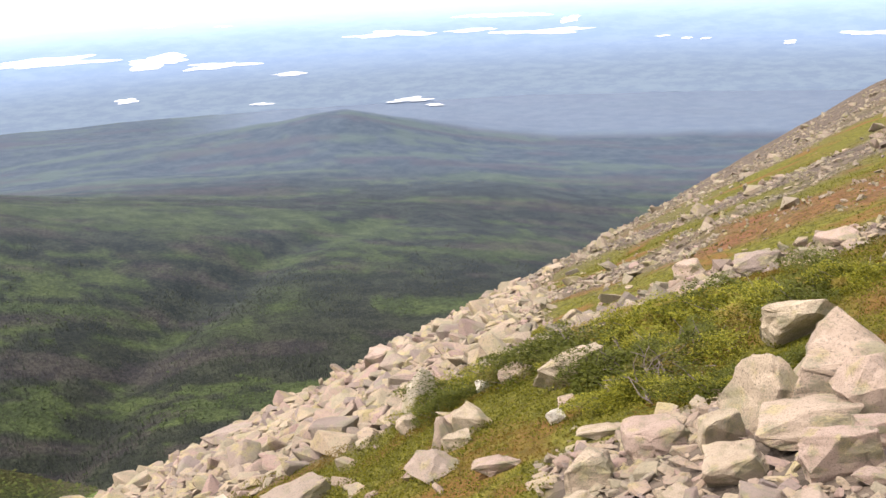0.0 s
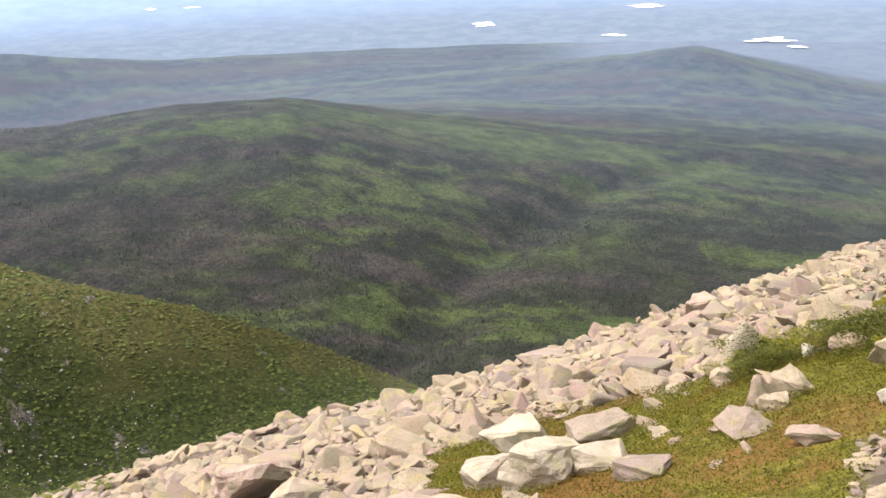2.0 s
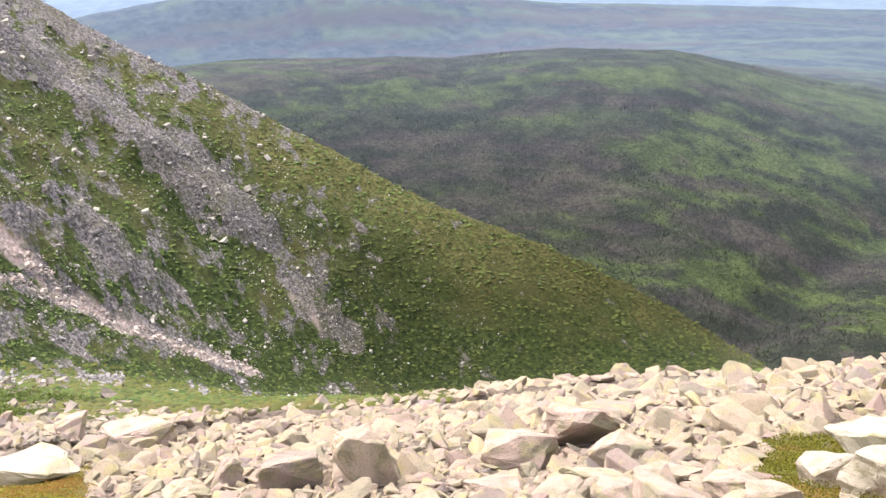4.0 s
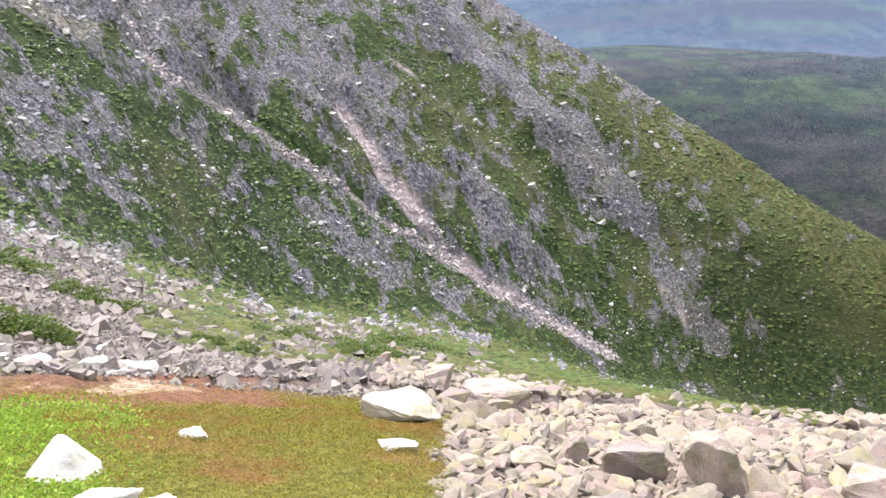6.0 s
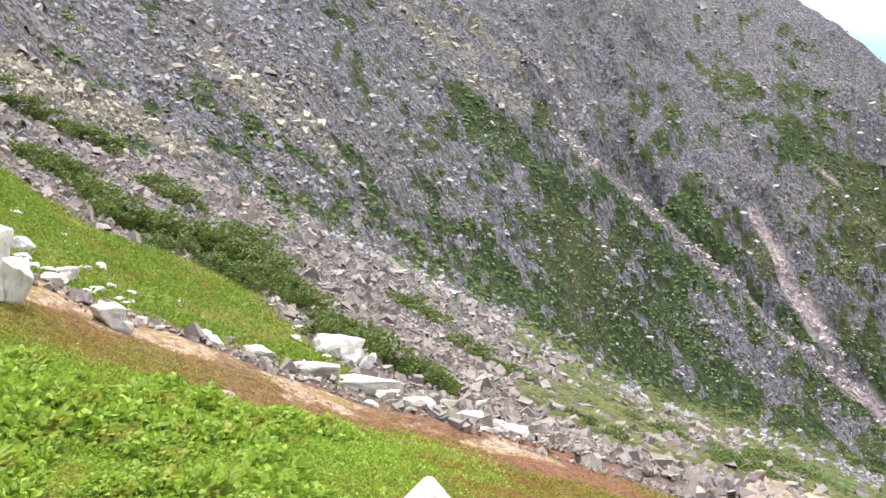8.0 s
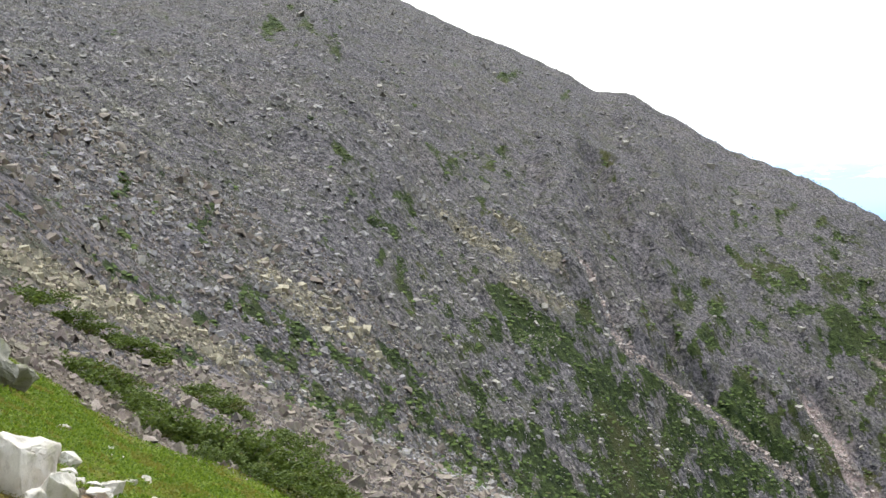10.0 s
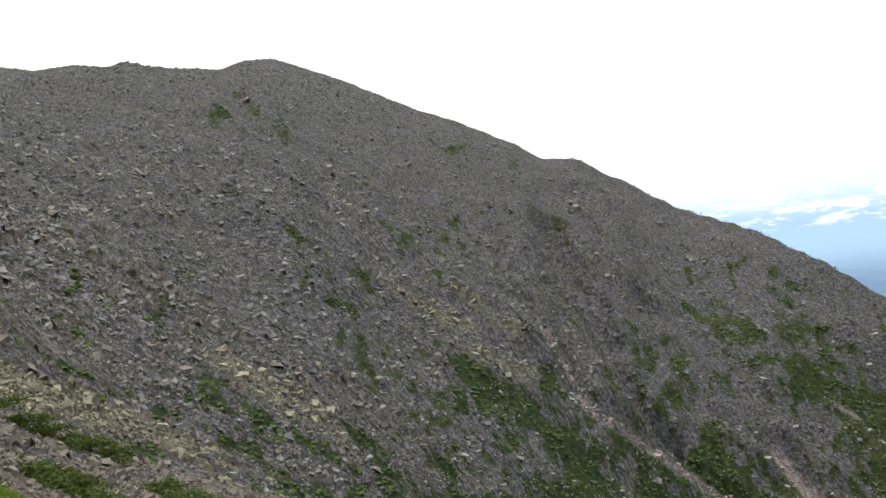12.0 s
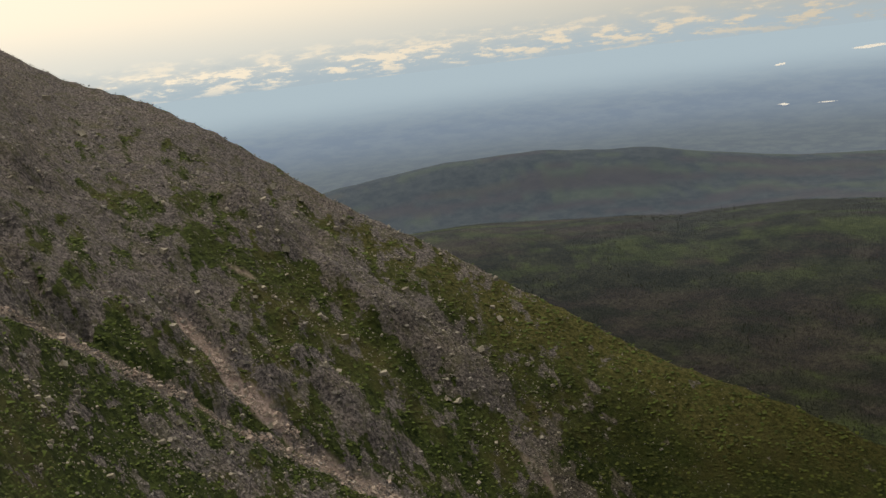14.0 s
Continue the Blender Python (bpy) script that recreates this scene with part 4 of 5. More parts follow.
def hero(kind, b, r, wide, high, turn, label, deep=None, lean=0.0, sink=0.22):
    mesh = PEAKED[kind - 100] if kind >= 100 else BOULDERS[kind]
    grow = 0.95
    if "white " in label:
        mesh = tinted(mesh, WHITE)
    elif "whitish" in label:
        mesh = tinted(mesh, CREAM)
    elif "grey" in label:
        mesh = tinted(mesh, GREYBLOCK)
    lay_boulder(mesh, b, r + 0.25 * wide, wide * grow, (deep or wide * 0.8) * grow, high * grow / (1 - sink) * 0.95, turn + b, lean, sink, label)
    x, y, z = spot(b, r + 0.25 * wide)
    PLACED.append((x, y, wide * 0.5))


W = "whitish granite boulder half sunk in moss"
P = "pale pink granite boulder in the talus"
L = "granite boulder crusted with yellow-green lichen"
S = "flat pale granite slab lying on the heath"
hero(100, 89.8, 7.4, 0.82, 0.42, 20, "white pointed granite rock standing in green heath")
hero(1, 87.6, 6.2, 0.52, 0.24, 5, "white block-shaped granite slab in heath", 0.3)
hero(2, 84.4, 6.2, 0.3, 0.18, 30, "flat white granite slab lying on the heath")
hero(8, 93.6, 6.0, 0.3, 0.2, 30, "pale white granite stone half hidden in heath")
hero(14, 91.8, 5.9, 0.26, 0.16, 80, "pale white granite stone half hidden in heath")
hero(3, 81.7, 9.2, 0.32, 0.13, -40, "flat white granite slab lying on the heath")
hero(4, 68.4, 11.3, 1.15, 0.42, 10, "broad flat whitish boulder at the talus edge", 0.9)
hero(5, 68.7, 8.7, 0.5, 0.14, -25, "flat white granite slab lying on the heath", 0.3)
hero(6, 114.5, 13.8, 0.95, 0.95, 60, "large white granite boulder beside the trail")
hero(7, 113.0, 13.2, 0.5, 0.65, 15, "pale white granite block leaning beside the trail", 0.4, 10)
hero(8, 113.9, 13.1, 0.42, 0.36, 70, "pale white granite block beside the trail")
OUT = "cracked grey-green granite slab of the outcrop"
for kind, b, d, wide, high, deep, lean in ((6, 117.6, 24.0, 1.5, 1.3, 1.2, 14), (10, 116.2, 24.0, 1.3, 1.15, 1.1, 20), (16, 115.3, 24.3, 1.2, 0.9, 1.0, 24), (9, 114.5, 24.6, 0.9, 0.6, 0.8, 24),
                                          (11, 119.3, 23.6, 1.6, 1.6, 1.3, 8), (0, 117.0, 23.3, 0.7, 0.7, 0.7, 10), (7, 119.2, 17.4, 0.95, 1.1, 0.9, 6), (14, 118.2, 17.0, 0.6, 0.55, 0.6, 10), (17, 118.9, 16.7, 0.55, 0.5, 0.5, 0), (13, 118.0, 17.6, 0.5, 0.6, 0.5, 4)):
    hero(kind, b, d, wide, high, 17 * kind, OUT, deep, lean)
hero(12, 101.9, 11.8, 0.4, 0.13, 10, S)
hero(13, 95.0, 18.4, 1.1, 0.5, 25, "white granite block group beside dwarf spruce")
hero(101, 94.1, 18.6, 0.5, 0.62, 50, "white pointed granite block beside dwarf spruce")
hero(14, 93.2, 18.2, 0.5, 0.4, 80, "white granite block beside dwarf spruce")
hero(15, 108.2, 13.9, 0.62, 0.34, 15, "pale white granite boulder above the trail")
hero(16, 107.2, 13.8, 0.25, 0.2, 15, "small white granite stone above the trail")
hero(17, 112.2, 17.5, 0.5, 0.3, 15, "pale white granite boulder in bright green heath")
hero(0, 110.2, 16.4, 0.5, 0.26, 45, "pale white granite boulder in bright green heath")
hero(2, 110.8, 15.4, 0.45, 0.18, -25, "pale white granite stone in bright green heath")
hero(1, 93.3, 14.9, 1.15, 0.26, 5, "long flat white slab along the trail", 0.5)
hero(5, 96.6, 15.0, 0.95, 0.24, 0, "long flat white slab along the trail", 0.4)
hero(3, 99.8, 15.2, 0.55, 0.2, -30, "flat white slab along the trail", 0.3)
hero(12, 102.5, 14.9, 0.5, 0.16, -35, "flat white slab along the trail", 0.25)
hero(4, 90.0, 15.2, 0.7, 0.22, 15, "flat white slab along the trail", 0.4)
hero(7, 86.9, 15.6, 0.6, 0.26, 15, "flat white slab along the trail", 0.4)
hero(8, 84.0, 15.2, 0.7, 0.2, -10, "flat white slab along the trail", 0.5)
hero(9, 47.6, 9.0, 0.85, 0.8, 20, "upright granite slab patched with yellow lichen", 0.45)
hero(10, 53.0, 9.3, 0.8, 0.5, 10, P)
hero(11, 57.6, 10.0, 0.6, 0.42, 35, P)
hero(12, 59.5, 9.3, 0.6, 0.28, 5, P)
hero(13, 37.3, 9.8, 0.95, 0.5, 0, P, 0.6)
hero(14, 32.8, 11.0, 1.25, 0.62, 10, "big pale granite boulder with a sharp overhanging face", 1.0)
hero(6, 62.0, 18.5, 1.6, 0.75, 30, "large wedge-shaped boulder on top of the talus")
hero(0, 66.0, 17.5, 1.0, 0.55, 60, P)
hero(15, 15.7, 8.8, 0.85, 0.46, 5, W)
hero(16, 14.1, 6.9, 0.85, 0.5, 15, W)
hero(17, 10.4, 7.0, 0.55, 0.26, -20, W)
hero(2, 10.1, 8.3, 0.75, 0.34, 25, "rounded granite stone with a dark hollow side", 0.4)
hero(1, 17.6, 7.4, 0.5, 0.3, 35, W)
hero(102, 0.9, 7.8, 0.34, 0.36, 10, "angular pale granite block with a shaded side")
hero(4, -1.2, 7.8, 0.36, 0.3, 35, "angular pale granite block with lichen")
hero(7, -0.2, 7.5, 0.3, 0.14, 5, "low pink granite stone")
hero(5, -7.5, 8.1, 0.75, 0.3, 35, "long leaning pale slab in dwarf spruce", 0.35, 6)
hero(103, 1.6, 9.9, 0.6, 0.5, 15, "three-cornered whitish boulder at the edge of dwarf spruce")
hero(8, 2.8, 9.3, 0.3, 0.22, 60, "small pale granite stone")
hero(9, -2.7, 6.3, 0.4, 0.12, 5, S, 0.2)
hero(3, -4.2, 9.1, 0.4, 0.22, 5, "pinkish granite stone between dwarf spruces")
hero(101, -19.2, 5.5, 0.48, 0.46, 35, "rounded pink granite boulder with a shaded foot", 0.5)
hero(104, -23.9, 5.6, 0.85, 0.5, 10, "large lichen-speckled granite boulder with a slanted top", 0.8)
hero(13, -21.8, 4.9, 0.6, 0.22, 5, "long rounded granite boulder with yellow lichen", 0.45)
hero(14, -21.3, 7.4, 0.8, 0.36, 20, "pale flat-topped boulder behind the large ones")
hero(6, -12.8, 5.5, 0.46, 0.24, 15, L)
hero(10, -16.4, 5.2, 0.32, 0.24, 40, L)
hero(11, -7.8, 5.3, 0.5, 0.28, 0, L)
hero(12, -25.4, 5.1, 0.5, 0.34, 25, P)
hero(0, -23.6, 4.4, 0.4, 0.25, 0, L)
hero(2, -17.6, 4.6, 0.35, 0.22, 0, P)
hero(9, -9.6, 6.4, 0.45, 0.08, 5, S, 0.2)
hero(16, 9.8, 8.5, 0.5, 0.3, 5, W)
hero(15, 4.4, 20.8, 1.0, 0.6, 30, "reddish block on the talus edge", 0.7, 10, 0.35)
hero(5, 14.1, 23.5, 1.5, 0.35, -8, "long slab jutting over the talus edge", 0.7, 8)
hero(17, -6.6, 7.0, 0.17, 0.12, 5, "small white stone in moss")
hero(13, -18.4, 11.3, 0.6, 0.26, 5, S)
hero(4, -22.6, 11.1, 0.55, 0.2, 5, S, 0.4)
hero(8, -14.6, 13.1, 0.5, 0.26, 5, S)
hero(14, -2.2, 9.3, 0.22, 0.2, 5, "small white stone in moss")

# pale stones kicked to the sides of the trail and lying on the lawn
pick = random.Random(77)
for k in range(64):
    b = pick.choice((83.5, 87.5, 91.5, 94.5, 97, 103.5, 107, 109.5, 111.5)) + pick.gauss(0, 1.1)
    r_ = float(np.interp(b, [78, 84, 88, 97, 100, 110, 116], [14.2, 14.2, 13.4, 13.3, 13.6, 14.4, 14.6])) + (pick.uniform(0.5, 2.4) if k < 40 else pick.uniform(1.8, 7.5))
    w = pick.choice((0.12, 0.16, 0.2, 0.26, 0.34))
    hero(pick.randrange(18), b, r_, w, w * pick.uniform(0.3, 0.55), pick.uniform(0, 360), "small white granite stone lying beside the trail", w * pick.uniform(0.5, 0.9))

# the talus: big blocks first, smaller ones fill the gaps; the nearest are things of their own
rng = np.random.default_rng(7)
taken = {}
laid = []


def cell(x, y):
    return int(math.floor(x / 1.2)), int(math.floor(y / 1.2))


def clear_of(x, y, rad, slack):
    cx, cy = cell(x, y)
    for i in (cx - 1, cx, cx + 1):
        for j in (cy - 1, cy, cy + 1):
            for ox, oy, orad in taken.get((i, j), ()):
                if math.hypot(x - ox, y - oy) < slack * (rad + orad):
                    return False
    return True


for x, y, rad in PLACED:
    taken.setdefault(cell(x, y), []).append((x, y, rad))
TRIES = ((0.75, 220, 1.0), (0.52, 1300, 0.9), (0.36, 8000, 0.84), (0.25, 20000, 0.78), (0.15, 30000, 0.8))
for size, tries, slack in TRIES:
    bs = rng.uniform(-26, 70, tries)
    rs = np.sqrt(rng.uniform(3.6 ** 2, 31 ** 2, tries)) if size > 0.3 else rng.uniform(3.6, 22, tries)
    bs = np.where(rng.random(tries) < 0.12, rng.uniform(-26, -5, tries), bs)
    rs = np.where((bs < -5) & (rng.random(tries) < 0.7), rng.uniform(3.4, 6.6, tries), rs)
    xs, ys = -rs * np.sin(np.radians(bs)), rs * np.cos(np.radians(bs))
    share = cover(xs, ys)
    bare = 1 - np.maximum(share["heath"], share["soil"])
    level = xs * math.cos(radians(DIP)) + ys * math.sin(radians(DIP))
    bare = np.where((bs < -7) & (level > 12), bare * (0.13 if size > 0.3 else 0.22) + 0.003, bare)
    keep = rng.random(tries) < np.clip(bare * 1.15 - 0.1, 0.012 if size < 0.4 else 0.0, 1)
    grow = size * rng.uniform(0.7, 1.2, tries)
    grow = np.where((bs < -5) & (rs < 7), grow * 0.34, grow)
    grow = np.where((bs < -4) & (rs > 10), grow * 0.62, grow)
    grow = np.where(bs > 40, grow * 0.8, grow)
    for x, y, s, ok in zip(xs, ys, grow, keep):
        if ok and clear_of(x, y, s * 0.5, slack):
            taken.setdefault(cell(x, y), []).append((x, y, s * 0.5))
            laid.append((x, y, s))
laid = np.array(laid)
order = np.argsort(np.hypot(laid[:, 0], laid[:, 1]) / (0.25 + laid[:, 2]))
tones = ("pale tan granite boulder in the talus", "pinkish angular talus block", "sandy granite block with yellow lichen", "tilted pale slab in the talus")
for k in order[:160]:
    x, y, s = laid[k]
    b, r = math.degrees(math.atan2(-x, y)), math.hypot(x, y)
    lay_boulder(BOULDERS[int(rng.integers(0, 18))], b, r, s * 1.15, s * rng.uniform(0.65, 1.05), s * rng.uniform(0.32, 0.68), rng.uniform(0, 360), rng.normal(0, 14), 0.22, tones[k % 4], "talus boulders")
rest = laid[order[160:]]
heights = rest[:, 2] * rng.uniform(0.3, 0.68, len(rest))
centres = np.stack([rest[:, 0], rest[:, 1], land(rest[:, 0], rest[:, 1]) + heights * 0.22], -1)
scales = np.stack([rest[:, 2] * 1.2, rest[:, 2] * rng.uniform(0.65, 1.05, len(rest)), heights], -1)
talus = strew("talus_stones", [arrays(m) for m in WORN], centres, scales, 0.3, ROCKS, 11)
tagged(talus, "pale tan and pink granite talus, tumbled angular stones", "rocks", kind="stuff")


def scatter(count, b_lo, b_hi, r_lo, r_hi, seed, power=1.0):
    g = np.random.default_rng(seed)
    bs = g.uniform(b_lo, b_hi, count)
    rs = r_lo * (r_hi / r_lo) ** (g.random(count) ** power)
    xs, ys = -rs * np.sin(np.radians(bs)), rs * np.cos(np.radians(bs))
    return g, bs, rs, xs, ys


# stones of the slope on this side of the gully, and of the slope beyond the talus
g, bs, rs, xs, ys = scatter(52000, 62, 121, 14.2, 180, 21)
share = cover(xs, ys)
blocked = np.maximum.reduce([share["heath"], share["lawn"] * 0.998, share["bright"] * 0.99, np.clip(share["soil"] * 1.2, 0, 1), smooth(0.35, 0.6, share["mats"]) * 0.9 * smooth(25, 40, rs)])
keep = g.random(len(bs)) > blocked
xs, ys, rs = xs[keep], ys[keep], rs[keep]
size = np.clip(0.055 * g.pareto(2.2, len(xs)) + 0.08, 0, 0.46) * (0.36 + rs / 48)
flatness = g.uniform(0.55, 1.05, len(xs))
scree = strew("slope_scree", CHIPS, np.stack([xs, ys, land(xs, ys) + size * flatness * 0.15], -1), np.stack([size * 1.25, size * g.uniform(0.6, 1.0, len(xs)), size * flatness], -1), 0.55, BROWNROCK, 23)
tagged(scree, "grey-brown scree of broken granite on the slope", "rocks", kind="stuff")
g, bs, rs, xs, ys = scatter(15000, -30, 8, 11, 140, 25)
share = cover(xs, ys)
keep = g.random(len(bs)) > np.maximum(share["heath"], share["soil"] * 0.9) * 0.985
xs, ys, rs = xs[keep], ys[keep], rs[keep]
size = 0.8 * np.clip(0.06 * g.pareto(2.4, len(xs)) + 0.08, 0, 0.5) * (0.75 + rs / 60)
side = strew("side_scree", PLAIN_STONES, np.stack([xs, ys, land(xs, ys) + size * 0.1], -1), np.stack([size * 1.25, size * g.uniform(0.6, 1.0, len(xs)), size * g.uniform(0.4, 0.8, len(xs))], -1), 0.35, SIDEROCK, 27)
tagged(side, "sunlit granite scree between bands of heath", "rocks", kind="stuff")
# stones and ledges of the mountain face
g, bs, rs, xs, ys = scatter(140000, 38, 121, 110, 800, 31, 0.9)
share = cover(xs, ys)
top = np.interp(bs, KNOTS, TABLE[3])
green = smooth(0.3, 0.6, share["mats"])
keep = (g.random(len(bs)) > np.clip(green * 0.8, 0, 0.8)) & (rs < top + 4) & (share["face"] > 0.5) & (share["woods"] < 0.3)
xs, ys, rs, green = xs[keep], ys[keep], rs[keep], green[keep]
size = np.clip(0.30 * g.pareto(2.3, len(xs)) + 0.42, 0, 2.0) * (0.30 + rs / 430) * (1 - 0.42 * green) * (1 - 0.3 * smooth(250, 450, rs))
size = np.where(rs > np.interp(bs[keep], KNOTS, TABLE[3]) - 45, np.minimum(size, 0.9), size)
cliffs = strew("face_scree", CHIPS, np.stack([xs, ys, land(xs, ys) + size * 0.1], -1), np.stack([size * 1.3, size * g.uniform(0.6, 1.0, len(xs)), size * g.uniform(0.45, 0.9, len(xs))], -1), 0.4, GREYROCK, 33)
g, bs, rs, xs, ys = scatter(60000, 52, 84, 300, 420, 231)
keep = g.random(len(bs)) < 0.75 * cover(xs, ys)["slide"]
xs, ys, rs = xs[keep], ys[keep], rs[keep]
size = np.clip(0.30 * g.pareto(2.2, len(xs)) + 0.5, 0, 2.4)
slide_rocks = strew("slide_stones", CHIPS, np.stack([xs, ys, land(xs, ys) + size * 0.1], -1), np.stack([size * 1.3, size * g.uniform(0.6, 1.0, len(xs)), size * g.uniform(0.45, 0.9, len(xs))], -1), 0.4, SLIDEROCK, 233)
g, bs, rs, xs, ys = scatter(60000, 82, 117, 60, 420, 241)
keep = g.random(len(bs)) < 0.85 * cover(xs, ys)["stony"]
xs, ys, rs = xs[keep], ys[keep], rs[keep]
size = np.clip(0.28 * g.pareto(2.3, len(xs)) + 0.4, 0, 2.0) * (0.3 + rs / 330)
strips = strew("boulder_strip_stones", CHIPS, np.stack([xs, ys, land(xs, ys) + size * 0.14], -1), np.stack([size * 1.3, size * g.uniform(0.6, 1.0, len(xs)), size * g.uniform(0.45, 0.9, len(xs))], -1), 0.4, STRAWROCK, 243)
tagged(strips, "straw-coloured lichen-covered boulder strips on the face", "rocks", kind="stuff")
tagged(slide_rocks, "pale pink granite stones in the slide gullies", "rocks", kind="stuff")
tagged(cliffs, "dark grey boulders and ledges of the mountain face", "rocks", kind="stuff")

g, bs, rs, xs, ys = scatter(40000, 40, 100, 150, 640, 331, 0.8)
share = cover(xs, ys)
top = np.interp(bs, KNOTS, TABLE[3])
climb_ = (rs - np.interp(bs, KNOTS, TABLE[1])) / (top - np.interp(bs, KNOTS, TABLE[1]))
often = np.interp(bs, [40, 46, 52, 60, 84, 96], [0.0, 0.10, 0.7, 1.0, 0.8, 0.25]) + 0.3 * smooth(42, 47, bs) * smooth(0.7, 0.95, climb_) * (1 - smooth(54, 62, bs))
keep = (g.random(len(bs)) < often * smooth(-0.12, 0.28, fbm(bs / 1.6, rs / 16, 4, 335))) & (rs < top - 3) & (climb_ > 0.04) & (share["woods"] < 0.2)
xs, ys, rs = xs[keep], ys[keep], rs[keep]
size = np.clip(0.34 * g.pareto(2.4, len(xs)) + 0.36, 0, 2.8) * (0.25 + rs / 480)
boulders_ = strew("face_boulders", CHIPS, np.stack([xs, ys, land(xs, ys) + size * 0.22], -1), np.stack([size * 1.2, size * g.uniform(0.7, 1.0, len(xs)), size * g.uniform(0.6, 1.0, len(xs))], -1), 0.35, PALEROCK, 337)
tagged(boulders_, "pale granite boulders standing out of dwarf spruce", "rocks", kind="stuff")

# ---- plants ----
def leaf_cloud(name, centres, sizes, material, seed, upright=0.5, slim=0.34):
    """Many leaves, each a creased pair of triangles, as one mesh."""
    g = np.random.default_rng(seed)
    n = len(centres)
    d = g.normal(size=(n, 3))
    d[:, 2] = np.abs(d[:, 2]) * upright + 0.15
    d /= np.linalg.norm(d, axis=1)[:, None]
    e = np.cross(d, g.normal(size=(n, 3)))
    e /= np.linalg.norm(e, axis=1)[:, None]
    s = sizes[:, None]
    lift = np.cross(d, e)
    a, tip = centres - 0.0 * d * s, centres + d * s
    mid = centres + 0.55 * d * s
    l, r = mid + e * slim * s + lift * 0.10 * s, mid - e * slim * s + lift * 0.10 * s
    verts = np.stack([a, l, tip, r], 1).reshape(-1, 3)
    base = np.arange(n)[:, None] * 4
    faces = np.concatenate([base + [0, 1, 2], base + [0, 2, 3]], 1).reshape(-1, 3)
    return add_mesh(name, verts, faces, material, False)


def blanket(count, b_lo, b_hi, r_lo, r_hi, seed):
    g = np.random.default_rng(seed)
    bs, rs = g.uniform(b_lo, b_hi, count), np.sqrt(g.uniform(r_lo ** 2, r_hi ** 2, count))
    return g, bs, rs, -rs * np.sin(np.radians(bs)), rs * np.cos(np.radians(bs))


def carpet(name, parts_, share_of, size, height, material, seed, label, patch=0.45):
    stones = np.array(PLACED)
    pieces, lengths = [], []
    for count, b_lo, b_hi, r_lo, r_hi in parts_:
        g, bs, rs, xs, ys = blanket(count, b_lo, b_hi, r_lo, r_hi, seed + int(b_lo) + int(r_lo))
        w = share_of(cover(xs, ys), xs, ys)
        keep = g.random(count) < w
        xs, ys, rs = xs[keep], ys[keep], rs[keep]
        clear_ = (np.hypot(xs[:, None] - stones[None, :, 0], ys[:, None] - stones[None, :, 1]) > 0.8 * stones[None, :, 2]).all(1)
        xs, ys, rs = xs[clear_], ys[clear_], rs[clear_]
        swell = np.clip(0.5 + 0.9 * fbm(xs / patch, ys / patch, 3, seed), 0.08, 1.4)
        zs = land(xs, ys) + height * swell * g.random(len(xs))
        pieces.append(np.stack([xs, ys, zs], -1))
        lengths.append(size * g.uniform(0.6, 1.4, len(xs)) * np.minimum(0.7 + rs / 16, 1.4))
    ob = leaf_cloud(name, np.concatenate(pieces), np.concatenate(lengths), material, seed)
    return tagged(ob, label, "plants", kind="stuff")


carpet("heath_carpet", [(170000, 62, 121, 4.2, 14.6)],
       lambda c, x, y: np.clip(c["heath"] * (1 - c["soil"]) * (1 - 0.85 * c["rusty"]) * (1 - 0.8 * c["bright"]), 0, 1), 0.018, 0.12, HEATH_LEAF, 41, "low olive and rust-brown heath and moss carpet")
carpet("moss_carpet", [(190000, -27, 24, 3.6, 11.8), (40000, -30, -4, 11.8, 30)],
       lambda c, x, y: np.clip(c["heath"] * (1 - c["soil"]), 0, 1), 0.016, 0.11, MOSS_LEAF, 43, "low olive-green moss and heath carpet between the boulders")
carpet("bilberry_carpet", [(110000, 76, 121, 4.2, 12.5)],
       lambda c, x, y: np.clip(c["bright"] * (1 - c["soil"]), 0, 1), 0.03, 0.16, BUSH_LEAF, 47, "bright green bilberry and grass in dense low clumps", 0.55)


carpet("lawn_carpet", [(110000, 92, 121, 14, 31)],
       lambda c, x, y: np.clip(c["bright"] * (1 - c["soil"]), 0, 1), 0.045, 0.16, LAWN_LEAF, 49, "bright green grass and bilberry on the slope above the trail", 0.8)


